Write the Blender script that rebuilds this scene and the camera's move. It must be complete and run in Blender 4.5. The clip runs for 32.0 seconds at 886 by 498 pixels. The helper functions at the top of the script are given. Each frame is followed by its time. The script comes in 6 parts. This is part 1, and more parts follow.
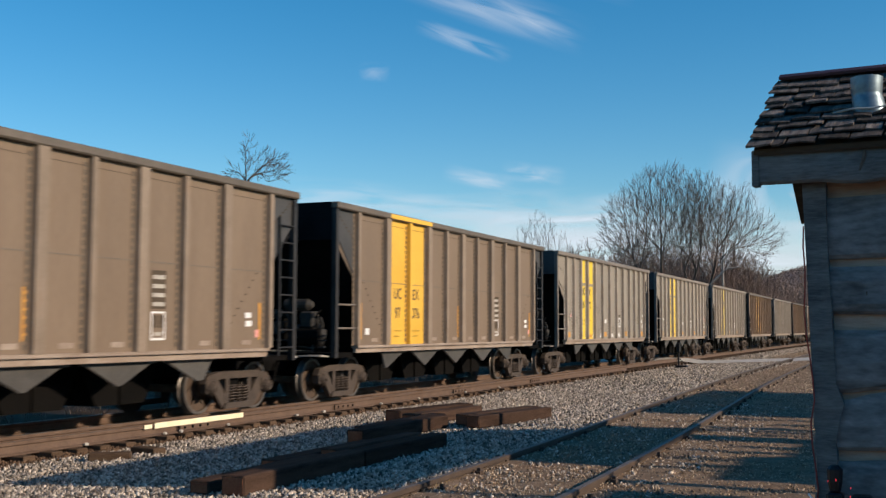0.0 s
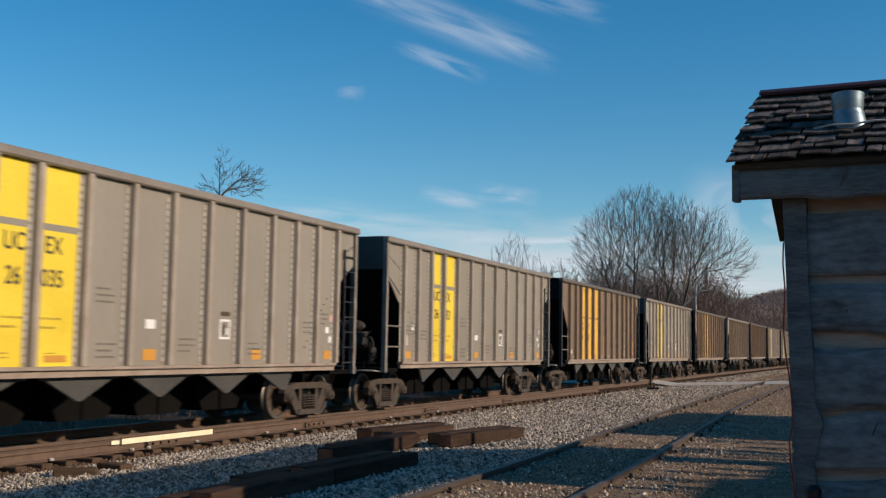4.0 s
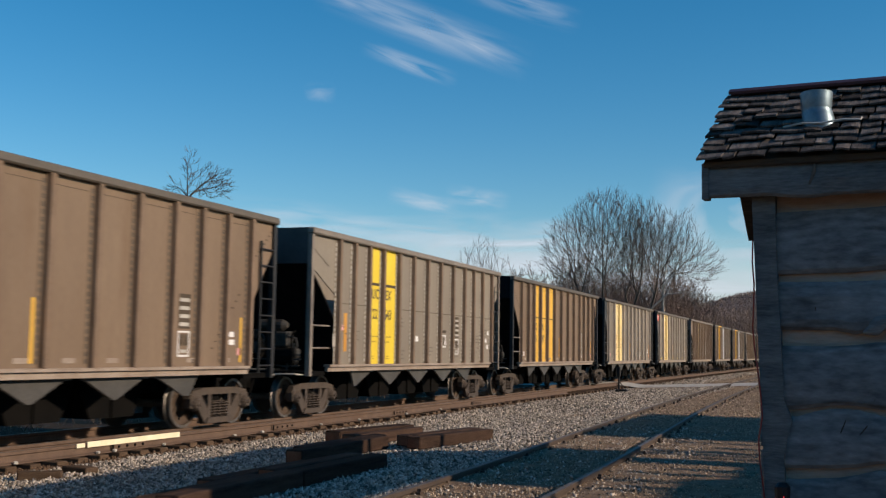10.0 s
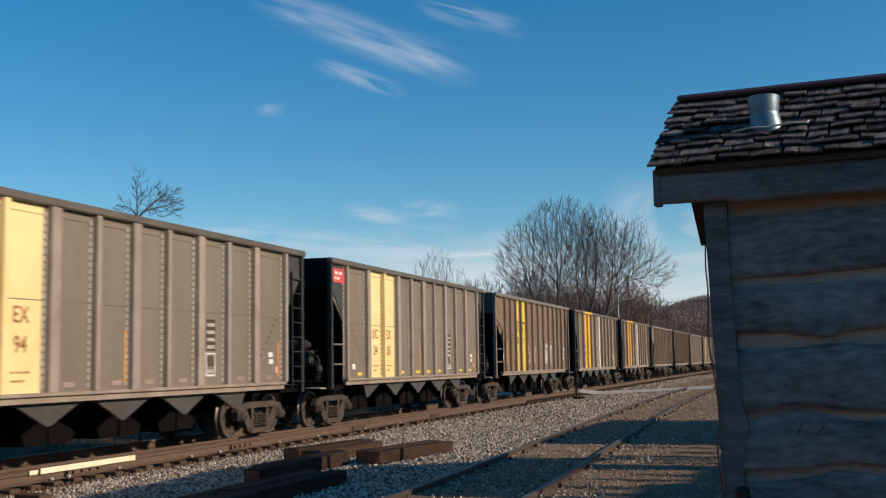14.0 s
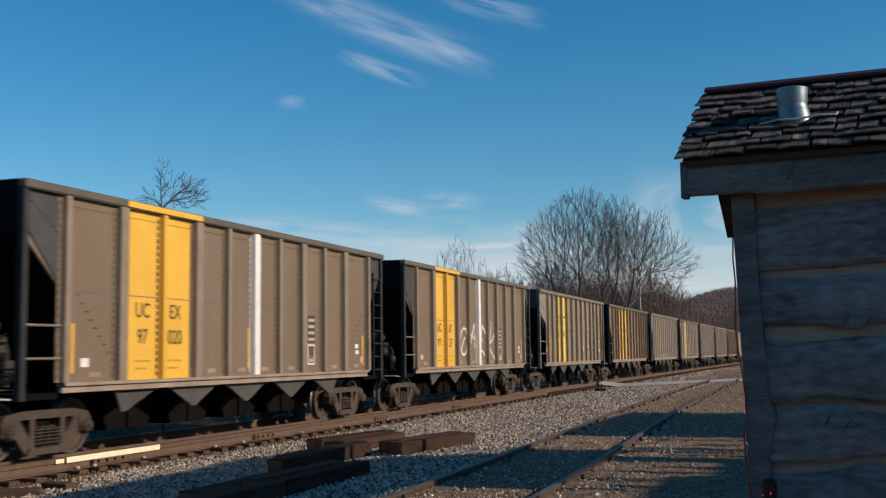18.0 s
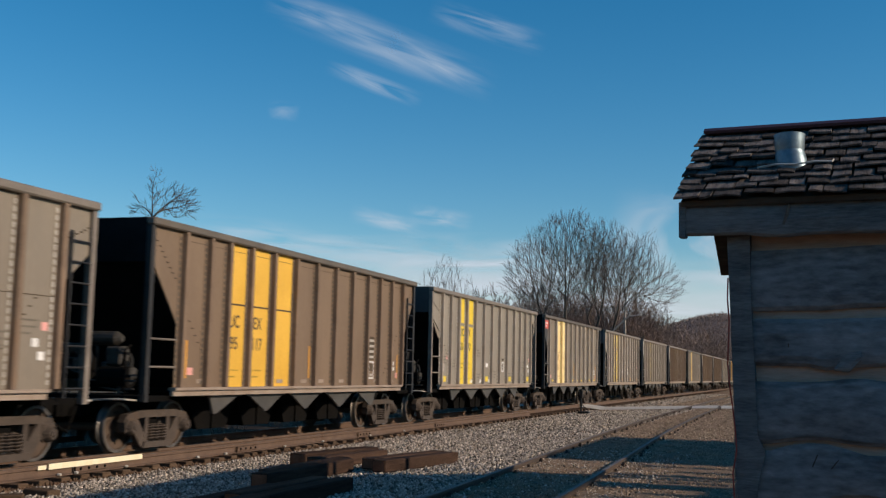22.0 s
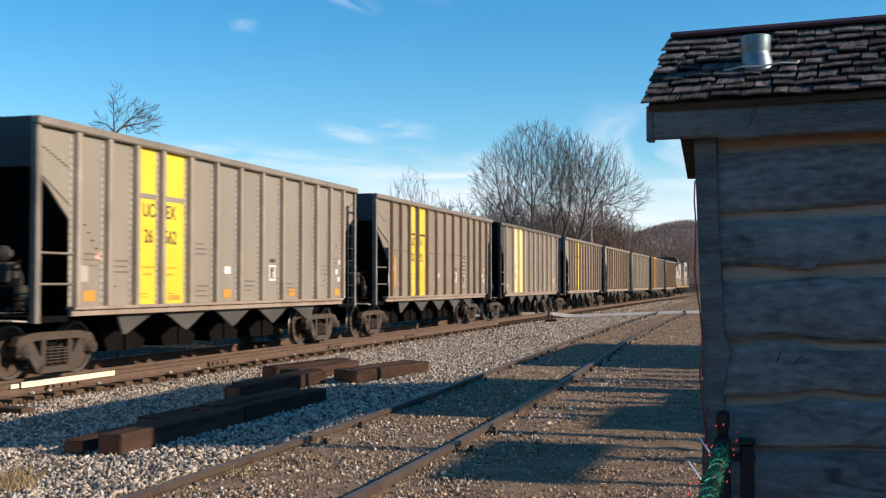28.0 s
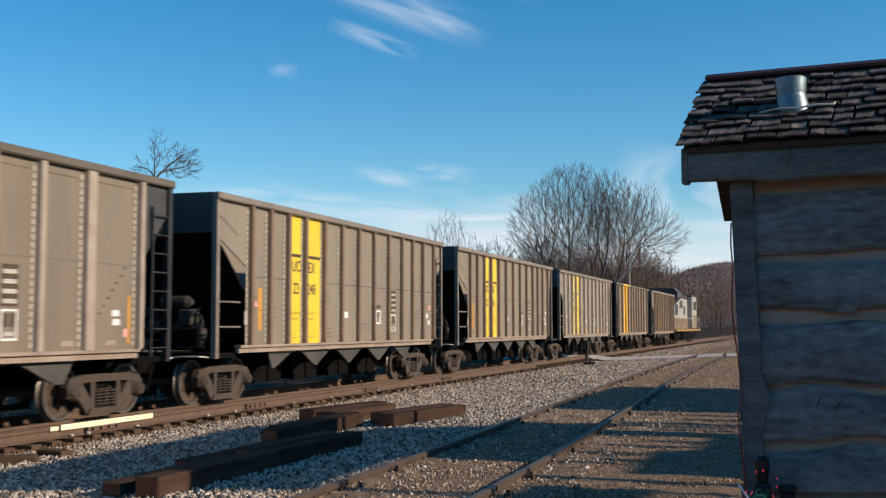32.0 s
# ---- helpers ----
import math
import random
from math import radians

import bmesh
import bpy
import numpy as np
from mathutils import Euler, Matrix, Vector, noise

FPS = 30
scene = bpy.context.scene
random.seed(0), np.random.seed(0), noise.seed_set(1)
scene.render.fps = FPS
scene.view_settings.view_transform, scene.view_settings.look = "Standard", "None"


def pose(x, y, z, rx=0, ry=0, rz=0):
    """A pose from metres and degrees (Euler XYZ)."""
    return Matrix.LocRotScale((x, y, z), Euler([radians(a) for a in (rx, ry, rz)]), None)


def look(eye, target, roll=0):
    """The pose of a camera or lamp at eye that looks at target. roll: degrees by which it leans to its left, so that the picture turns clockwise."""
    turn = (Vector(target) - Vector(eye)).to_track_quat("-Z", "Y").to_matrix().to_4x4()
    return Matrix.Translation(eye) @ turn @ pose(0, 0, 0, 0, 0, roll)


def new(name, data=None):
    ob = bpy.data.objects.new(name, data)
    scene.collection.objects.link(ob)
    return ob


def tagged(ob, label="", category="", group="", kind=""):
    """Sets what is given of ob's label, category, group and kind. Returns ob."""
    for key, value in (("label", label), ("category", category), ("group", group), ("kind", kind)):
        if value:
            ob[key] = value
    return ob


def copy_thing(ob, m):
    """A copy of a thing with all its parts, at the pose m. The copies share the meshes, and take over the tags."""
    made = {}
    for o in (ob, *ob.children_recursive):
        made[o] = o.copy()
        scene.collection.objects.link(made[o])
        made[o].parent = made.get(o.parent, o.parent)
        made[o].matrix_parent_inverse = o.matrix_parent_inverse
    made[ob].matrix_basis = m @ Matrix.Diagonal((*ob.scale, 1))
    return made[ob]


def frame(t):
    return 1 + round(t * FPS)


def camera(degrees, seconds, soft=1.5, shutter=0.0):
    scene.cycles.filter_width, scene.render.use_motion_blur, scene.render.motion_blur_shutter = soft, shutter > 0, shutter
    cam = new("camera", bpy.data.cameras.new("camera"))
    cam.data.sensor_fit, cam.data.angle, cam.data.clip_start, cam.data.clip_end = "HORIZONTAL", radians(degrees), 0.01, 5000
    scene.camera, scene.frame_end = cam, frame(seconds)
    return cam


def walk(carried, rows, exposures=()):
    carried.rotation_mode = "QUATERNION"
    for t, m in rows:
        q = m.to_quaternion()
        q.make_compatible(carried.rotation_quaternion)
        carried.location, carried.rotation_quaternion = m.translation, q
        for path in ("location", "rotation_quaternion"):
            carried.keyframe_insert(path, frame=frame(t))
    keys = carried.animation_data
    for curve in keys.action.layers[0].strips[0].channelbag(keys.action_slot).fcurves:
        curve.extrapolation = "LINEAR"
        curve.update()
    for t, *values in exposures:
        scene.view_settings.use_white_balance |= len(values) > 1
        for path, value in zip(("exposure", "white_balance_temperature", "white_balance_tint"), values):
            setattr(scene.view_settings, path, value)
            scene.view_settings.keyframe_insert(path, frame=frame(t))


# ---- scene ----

# camera: a handheld camcorder beside a small shed
# seconds, x, y, z, heading left of the track, tilt up, lean
PATH = [
    (0, 0.107, 0.030, 1.594, 23.25, 4.11, 0.23),
    (0.5, 0.110, 0.009, 1.586, 22.97, 5.39, -0.48),
    (1, 0.091, 0.099, 1.596, 24.03, 5.22, -0.44),
    (1.5, 0.093, 0.119, 1.576, 21.32, 4.22, 0.04),
    (2, 0.091, 0.117, 1.570, 21.57, 3.84, 0.17),
    (2.5, 0.081, 0.092, 1.566, 21.62, 4.65, 0.34),
    (3, 0.067, 0.097, 1.566, 22.46, 5.00, 0.29),
    (3.5, 0.069, 0.109, 1.569, 22.29, 5.28, 0.59),
    (5.5, 0.065, 0.109, 1.564, 20.60, 4.67, 1.29),
    (6, 0.072, 0.119, 1.560, 19.98, 4.92, 0.31),
    (6.5, 0.071, 0.137, 1.559, 19.04, 4.82, -0.03),
    (7, 0.072, 0.125, 1.562, 18.76, 5.42, -0.52),
    (7.5, 0.072, 0.114, 1.549, 18.09, 5.31, -0.15),
    (8, 0.072, 0.123, 1.550, 18.49, 5.22, 0.05),
    (8.5, 0.067, 0.130, 1.547, 18.77, 5.08, -0.19),
    (9, 0.060, 0.142, 1.552, 19.32, 5.00, 0.16),
    (9.5, 0.059, 0.138, 1.554, 19.86, 5.04, 0.15),
    (10, 0.056, 0.133, 1.552, 20.29, 5.31, 0.89),
    (10.5, 0.061, 0.135, 1.552, 19.61, 5.42, 0.71),
    (11, 0.065, 0.155, 1.555, 17.81, 5.57, -0.35),
    (11.5, 0.059, 0.163, 1.554, 17.39, 4.84, -0.44),
    (12, 0.057, 0.159, 1.556, 17.31, 5.43, -0.76),
    (12.5, 0.056, 0.163, 1.559, 16.98, 5.64, -0.47),
    (13, 0.052, 0.164, 1.558, 16.86, 5.65, -0.03),
    (13.5, 0.050, 0.165, 1.558, 17.42, 5.91, -0.60),
    (15.5, 0.043, 0.147, 1.556, 18.81, 5.76, -0.67),
    (16, 0.042, 0.137, 1.558, 18.87, 5.93, -0.48),
    (16.5, 0.041, 0.135, 1.561, 19.11, 6.11, -0.60),
    (17, 0.039, 0.130, 1.553, 19.16, 5.93, -0.47),
    (17.5, 0.038, 0.141, 1.556, 19.02, 5.78, -0.38),
    (18, 0.033, 0.140, 1.557, 19.03, 5.52, -0.71),
    (18.5, 0.027, 0.132, 1.553, 19.90, 5.44, -0.37),
    (19, 0.028, 0.125, 1.559, 21.35, 5.30, 0.35),
    (19.5, 0.020, 0.070, 1.569, 22.55, 5.76, 0.86),
    (20, -0.003, 0.083, 1.591, 19.90, 5.03, 0.01),
    (20.5, 0.001, 0.035, 1.596, 17.81, 5.32, 0.12),
    (21, -0.005, 0.045, 1.600, 18.13, 4.90, 1.04),
    (21.5, 0.000, 0.059, 1.602, 18.45, 5.66, 1.58),
    (22, 0.006, 0.036, 1.601, 18.35, 6.38, 1.25),
    (22.5, 0.003, 0.049, 1.595, 18.79, 5.55, 2.64),
    (23, 0.007, -0.011, 1.590, 19.22, 6.20, 2.67),
    (23.5, -0.002, -0.049, 1.592, 19.71, 6.62, 3.39),
    (24, -0.019, 0.027, 1.601, 18.48, 5.71, 2.68),
    (24.5, -0.011, 0.011, 1.594, 17.92, 3.69, 2.49),
    (25, -0.004, 0.002, 1.590, 17.39, 2.41, 1.44),
    (25.5, -0.007, 0.002, 1.588, 17.45, 2.04, 1.55),
    (27.5, -0.004, 0.003, 1.581, 16.70, 1.69, 0.20),
    (28, -0.000, -0.000, 1.580, 16.56, 1.83, -0.00),
    (28.5, -0.002, 0.004, 1.577, 17.06, 1.93, -0.88),
    (29, -0.001, 0.010, 1.574, 17.17, 2.13, -0.86),
    (29.5, 0.005, 0.012, 1.575, 17.13, 2.58, -1.09),
    (30, 0.013, -0.003, 1.576, 16.91, 2.67, -1.32),
    (30.5, 0.016, 0.015, 1.574, 15.92, 2.87, -1.79),
    (31, 0.019, 0.008, 1.576, 17.27, 3.07, -1.15),
    (31.5, 0.011, 0.009, 1.581, 18.41, 3.46, -0.01),
    (32, 0.010, 0.005, 1.584, 18.50, 4.04, -0.02),
]
cam = camera(43.9, 32.0, soft=1.3, shutter=0.3)
EXPOSURES = [(0, 0.06), (1, -0.24), (2, -0.07), (3.5, -0.14), (6, -0.14), (13, -0.12), (18, -0.2), (23, -0.24), (24.1, -0.28), (25.2, 0.2), (28, 0.4), (30, 0.36), (32, 0.15)]
walk(cam, [(t, pose(x, y, z, 90 + tilt, 0, yaw) @ pose(0, 0, 0, 0, 0, lean))
           for t, x, y, z, yaw, tilt, lean in PATH], EXPOSURES)

# ---- daylight: low winter sun square to the track
SUN_UP, SUN_TURN = 22.0, 88.0          # degrees above the horizon, clockwise from the track's heading
world = bpy.data.worlds.new("sky")
scene.world = world
world.use_nodes = True
wn = world.node_tree.nodes
sky = wn.new("ShaderNodeTexSky")
sky.sky_type = "NISHITA"
sky.sun_disc = False
sky.sun_elevation = radians(SUN_UP)
sky.sun_rotation = radians(SUN_TURN)
sky.altitude = 200
sky.air_density = 1.0
sky.dust_density = 0.3
sky.ozone_density = 3.0
wn["Background"].inputs[1].default_value = 0.134
clear = wn.new("ShaderNodeHueSaturation")          # a clear, dry winter sky
clear.inputs["Hue"].default_value = 0.4935
clear.inputs["Saturation"].default_value = 1.38
world.node_tree.links.new(sky.outputs[0], clear.inputs["Color"])
world.node_tree.links.new(clear.outputs[0], wn["Background"].inputs[0])
sun = new("sun", bpy.data.lights.new("sun", "SUN"))
sun.data.energy = 4.9
sun.data.angle = radians(0.55)
sun.data.color = (1.0, 0.80, 0.60)
a, e = radians(SUN_TURN), radians(SUN_UP)
TO_SUN = Vector((math.sin(a) * math.cos(e), math.cos(a) * math.cos(e), math.sin(e)))
sun.matrix_world = look(TO_SUN * 60, (0, 0, 0))


# ---- mesh helpers
class Shape:
    """Collects corners and faces of one mesh; each face keeps a material slot."""

    def __init__(self):
        self.v, self.f, self.m = [], [], []

    def add(self, verts, faces, slot=0):
        n = len(self.v)
        self.v += [tuple(p) for p in verts]
        self.f += [tuple(i + n for i in face) for face in faces]
        self.m += [slot] * len(faces)
        return self

    def box(self, x0, x1, y0, y1, z0, z1, slot=0, turn=None):
        c = [(x, y, z) for x in (x0, x1) for y in (y0, y1) for z in (z0, z1)]
        if turn is not None:
            c = [turn @ Vector(p) for p in c]
        return self.add(c, [(0, 1, 3, 2), (4, 6, 7, 5), (0, 4, 5, 1), (2, 3, 7, 6), (0, 2, 6, 4), (1, 5, 7, 3)], slot)

    def soft_box(self, x0, x1, y0, y1, z0, z1, r, slot=0, turn=None):
        """A box with chamfered edges."""
        c, f = [], []
        for x, ix in ((x0, 1), (x1, -1)):
            for y, iy in ((y0, 1), (y1, -1)):
                for z, iz in ((z0, 1), (z1, -1)):
                    c += [(x, y + iy * r, z + iz * r), (x + ix * r, y, z + iz * r), (x + ix * r, y + iy * r, z)]
        if turn is not None:
            c = [turn @ Vector(p) for p in c]
        q = [Vector(p) for p in c]
        mid = sum(q, Vector()) / 24
        def corner(i, j, k):
            return (i * 4 + j * 2 + k) * 3
        for s in (0, 1):
            f.append([corner(s, 0, 0), corner(s, 1, 0), corner(s, 1, 1), corner(s, 0, 1)])
            f.append([corner(0, s, 0) + 1, corner(1, s, 0) + 1, corner(1, s, 1) + 1, corner(0, s, 1) + 1])
            f.append([corner(0, 0, s) + 2, corner(1, 0, s) + 2, corner(1, 1, s) + 2, corner(0, 1, s) + 2])
        for s in (0, 1):
            for u in (0, 1):
                f.append([corner(s, u, 0), corner(s, u, 0) + 1, corner(s, u, 1) + 1, corner(s, u, 1)])
                f.append([corner(s, 0, u), corner(s, 0, u) + 2, corner(s, 1, u) + 2, corner(s, 1, u)])
                f.append([corner(0, s, u) + 1, corner(0, s, u) + 2, corner(1, s, u) + 2, corner(1, s, u) + 1])
        for i in range(8):
            f.append([3 * i, 3 * i + 1, 3 * i + 2])
        out = []
        for face in f:
            p = [q[i] for i in face]
            n = (p[1] - p[0]).cross(p[2] - p[0])
            out.append(face if n.dot(sum(p, Vector()) / len(p) - mid) > 0 else face[::-1])
        return self.add(c, out, slot)

    def prism(self, outline, axis, lo, hi, slot=0):
        """An outline of (a, b) pairs, drawn out along x, y or z."""
        n = len(outline)
        def put(a, b, d):
            return {"x": (d, a, b), "y": (a, d, b), "z": (a, b, d)}[axis]
        v = [put(a, b, lo) for a, b in outline] + [put(a, b, hi) for a, b in outline]
        f = [tuple(range(n))[::-1], tuple(range(n, 2 * n))]
        f += [(i, (i + 1) % n, n + (i + 1) % n, n + i) for i in range(n)]
        return self.add(v, f, slot)

    def tube(self, points, radii, sides=6, slot=0, caps=True):
        """A round bar through points."""
        pts = [Vector(p) for p in points]
        if isinstance(radii, (int, float)):
            radii = [radii] * len(pts)
        v, f = [], []
        for i, p in enumerate(pts):
            d = (pts[min(i + 1, len(pts) - 1)] - pts[max(i - 1, 0)]).normalized()
            s = d.cross(Vector((0, 0, 1)) if abs(d.z) < 0.9 else Vector((1, 0, 0))).normalized()
            t = d.cross(s)
            for k in range(sides):
                w = 2 * math.pi * k / sides
                v.append(p + (s * math.cos(w) + t * math.sin(w)) * radii[i])
        for i in range(len(pts) - 1):
            for k in range(sides):
                a, b = i * sides + k, i * sides + (k + 1) % sides
                f.append((a, b, b + sides, a + sides))
        if caps:
            f += [tuple(range(sides))[::-1], tuple(range(len(v) - sides, len(v)))]
        return self.add(v, f, slot)

    def disc(self, centre, axis, radius, half, sides=24, slot=0):
        c, a = Vector(centre), Vector(axis).normalized()
        return self.tube([c - a * half, c + a * half], radius, sides, slot)

    def mesh(self, name, mats, smooth=False):
        me = bpy.data.meshes.new(name)
        me.from_pydata(self.v, [], self.f)
        for m in mats if isinstance(mats, (list, tuple)) else [mats]:
            me.materials.append(m)
        me.polygons.foreach_set("material_index", self.m)
        if smooth:
            me.polygons.foreach_set("use_smooth", [True] * len(self.f))
        me.update()
        return me


def part(name, shape, material, parent, label="", at=None, smooth=False):
    """One mesh object under a thing or a part; shape is a Shape or a mesh that is shared."""
    me = shape.mesh(name, material, smooth) if isinstance(shape, Shape) else shape
    ob = new(name, me)
    ob.parent = parent
    if at is not None:
        ob.matrix_basis = at
    if label:
        ob["label"] = label
    return ob


def thing(name, label, category, at=None, group="", kind="", shape=None, material=None, smooth=False):
    ob = new(name, shape.mesh(name, material, smooth) if shape else None)
    if at is not None:
        ob.matrix_basis = at
    return tagged(ob, label, category, group, kind)


meshes = {}


def shared(key, make, mats):
    """One mesh for all pieces of a kind."""
    if key not in meshes:
        meshes[key] = make().mesh(key.split("|")[0], mats)
    return meshes[key]


# ---- materials
def surface(name, low, high, rough=0.7, metal=0.0, scale=3.0, fine=60.0, bump=0.15, stain=None, stain_size=0.6,
            stain_share=0.5, vary=0.0, stretch=(1, 1, 1), island=0.0, gloss_spread=0.15):
    """A worn surface: two colours mixed by a coarse and a fine grain, stains, relief, and a tone of its own for each piece."""
    m = bpy.data.materials.new(name)
    m.use_nodes = True
    t = m.node_tree
    n, link = t.nodes, t.links.new
    bsdf = n["Principled BSDF"]
    coord = n.new("ShaderNodeTexCoord")
    mapping = n.new("ShaderNodeMapping")
    mapping.inputs["Scale"].default_value = stretch
    link(coord.outputs["Object"], mapping.inputs["Vector"])
    info = n.new("ShaderNodeObjectInfo")
    shift = n.new("ShaderNodeVectorMath")
    shift.operation = "MULTIPLY_ADD"
    shift.inputs[1].default_value = (17.0, 23.0, 31.0)
    link(info.outputs["Random"], shift.inputs[0])
    link(mapping.outputs[0], shift.inputs[2])
    def grain(size, detail):
        k = n.new("ShaderNodeTexNoise")
        k.inputs["Scale"].default_value = size
        k.inputs["Detail"].default_value = detail
        k.inputs["Roughness"].default_value = 0.65
        link(shift.outputs[0], k.inputs["Vector"])
        return k
    coarse, small = grain(scale, 5), grain(fine, 3)
    blend = n.new("ShaderNodeMix")
    blend.data_type = "FLOAT"
    blend.inputs[0].default_value = 0.4
    link(coarse.outputs[0], blend.inputs[2])
    link(small.outputs[0], blend.inputs[3])
    ramp = n.new("ShaderNodeValToRGB")
    ramp.color_ramp.elements[0].position, ramp.color_ramp.elements[1].position = 0.36, 0.66
    ramp.color_ramp.elements[0].color, ramp.color_ramp.elements[1].color = (*low, 1), (*high, 1)
    link(blend.outputs[0], ramp.inputs[0])
    colour = ramp.outputs[0]
    if stain:
        spots = grain(stain_size, 6)
        cut = n.new("ShaderNodeMapRange")
        cut.inputs[1].default_value, cut.inputs[2].default_value = 1.0 - stain_share, 1.0 - stain_share + 0.2
        cut.inputs[4].default_value = 0.75
        link(spots.outputs[0], cut.inputs[0])
        mix = n.new("ShaderNodeMix")
        mix.data_type = "RGBA"
        link(cut.outputs[0], mix.inputs[0])
        link(colour, mix.inputs[6])
        mix.inputs[7].default_value = (*stain, 1)
        colour = mix.outputs[2]
    source = None
    if vary:
        source = info.outputs["Random"]
    if island:
        source = n.new("ShaderNodeNewGeometry").outputs["Random Per Island"]
    if source:
        span = vary or island
        tone = n.new("ShaderNodeMapRange")
        tone.inputs[3].default_value, tone.inputs[4].default_value = 1.0 - span, 1.0 + span
        link(source, tone.inputs[0])
        hsv = n.new("ShaderNodeHueSaturation")
        link(tone.outputs[0], hsv.inputs["Value"])
        link(colour, hsv.inputs["Color"])
        colour = hsv.outputs[0]
    link(colour, bsdf.inputs["Base Color"])
    gloss = n.new("ShaderNodeMapRange")
    gloss.inputs[3].default_value, gloss.inputs[4].default_value = max(rough - gloss_spread, 0.02), min(rough + gloss_spread, 1)
    link(coarse.outputs[0], gloss.inputs[0])
    link(gloss.outputs[0], bsdf.inputs["Roughness"])
    bsdf.inputs["Metallic"].default_value = metal
    bsdf.inputs["Specular IOR Level"].default_value = 0.35 if rough < 0.8 else 0.06
    if bump:
        b = n.new("ShaderNodeBump")
        b.inputs["Strength"].default_value = bump
        b.inputs["Distance"].default_value = 0.02
        link(blend.outputs[0], b.inputs["Height"])
        link(b.outputs[0], bsdf.inputs["Normal"])
    return m


def planking(name, dark, pale, brown):
    """Weathered sawn boards: long wandering grain, blotches, dark knots and checks."""
    m = surface(name, dark, pale, 0.9, 0, 1.5, 12, 0.3, brown, 1.6, 0.47, vary=0.14, stretch=(1.2, 4, 3.4))
    t = m.node_tree
    n, link = t.nodes, t.links.new
    bsdf = n["Principled BSDF"]
    base = bsdf.inputs["Base Color"].links[0].from_socket
    shift = next(k for k in n if k.bl_idname == "ShaderNodeVectorMath")
    warp = n.new("ShaderNodeTexNoise")
    warp.inputs["Scale"].default_value = 1.6
    link(shift.outputs[0], warp.inputs["Vector"])
    add = n.new("ShaderNodeVectorMath")
    add.operation = "MULTIPLY_ADD"
    add.inputs[1].default_value = (0.9, 0.9, 0.9)
    link(warp.outputs["Color"], add.inputs[0])
    link(shift.outputs[0], add.inputs[2])
    dots = n.new("ShaderNodeTexVoronoi")
    dots.inputs["Scale"].default_value = 2.3
    link(add.outputs[0], dots.inputs["Vector"])
    knot = n.new("ShaderNodeMapRange")
    knot.inputs[1].default_value, knot.inputs[2].default_value = 0.05, 0.20
    knot.inputs[3].default_value, knot.inputs[4].default_value = 0.5, 1.0
    link(dots.outputs["Distance"], knot.inputs[0])
    grain = n.new("ShaderNodeTexWave")
    grain.bands_direction = "Z"
    grain.inputs["Scale"].default_value = 1.7
    grain.inputs["Distortion"].default_value = 7.0
    grain.inputs["Detail"].default_value = 3.0
    grain.inputs["Detail Scale"].default_value = 0.7
    link(add.outputs[0], grain.inputs["Vector"])
    streak = n.new("ShaderNodeMapRange")
    streak.inputs[3].default_value, streak.inputs[4].default_value = 0.88, 1.06
    link(grain.outputs["Fac"], streak.inputs[0])
    both = n.new("ShaderNodeMath")
    both.operation = "MULTIPLY"
    link(knot.outputs[0], both.inputs[0])
    link(streak.outputs[0], both.inputs[1])
    hsv = n.new("ShaderNodeHueSaturation")
    link(both.outputs[0], hsv.inputs["Value"])
    link(base, hsv.inputs["Color"])
    link(hsv.outputs[0], bsdf.inputs["Base Color"])
    return m


def glow(name, colour, strength):
    m = surface(name, colour, colour, 0.4, bump=0)
    b = m.node_tree.nodes["Principled BSDF"]
    b.inputs["Emission Color"].default_value = (*colour, 1)
    b.inputs["Emission Strength"].default_value = strength
    return m


STEEL_A = surface("brown_grey_car_paint", (0.158, 0.114, 0.077), (0.205, 0.152, 0.107), 0.6, 0, 0.9, 25, 0.05, (0.166, 0.113, 0.0655), 0.5, 0.42, vary=0.05, stretch=(1, 1.3, 0.3))
STEEL_K = surface("dusty_grey_car_paint", (0.165, 0.135, 0.102), (0.225, 0.186, 0.142), 0.6, 0, 0.9, 25, 0.05, (0.175, 0.125, 0.078), 0.5, 0.42, vary=0.05, stretch=(1, 1.3, 0.3))
STEEL_B = surface("light_grey_car_paint", (0.219, 0.191, 0.153), (0.279, 0.249, 0.205), 0.6, 0, 0.8, 25, 0.05, (0.214, 0.167, 0.116), 0.4, 0.38, vary=0.05, stretch=(1, 1.3, 0.3))
STEEL_C = surface("rust_brown_car_paint", (0.157, 0.107, 0.0696), (0.21, 0.149, 0.0994), 0.65, 0, 0.9, 25, 0.05, (0.14, 0.0837, 0.0451), 0.6, 0.42, vary=0.06, stretch=(1, 1.3, 0.3))
STEEL_D = surface("olive_grey_car_paint", (0.195, 0.164, 0.127), (0.252, 0.215, 0.169), 0.6, 0, 0.8, 25, 0.05, (0.195, 0.148, 0.100), 0.5, 0.4, vary=0.05, stretch=(1, 1.3, 0.3))
RIB_LIGHT = surface("weathered_bare_rib_steel", (0.251, 0.2, 0.153), (0.372, 0.321, 0.265), 0.6, 0, 2.2, 40, 0.08, (0.233, 0.14, 0.0791), 1.1, 0.4, vary=0.08)
RIB_TAN = surface("brown_painted_rib_steel", (0.185, 0.140, 0.100), (0.275, 0.218, 0.165), 0.6, 0, 2.2, 40, 0.08, (0.195, 0.118, 0.068), 1.1, 0.4, vary=0.08)
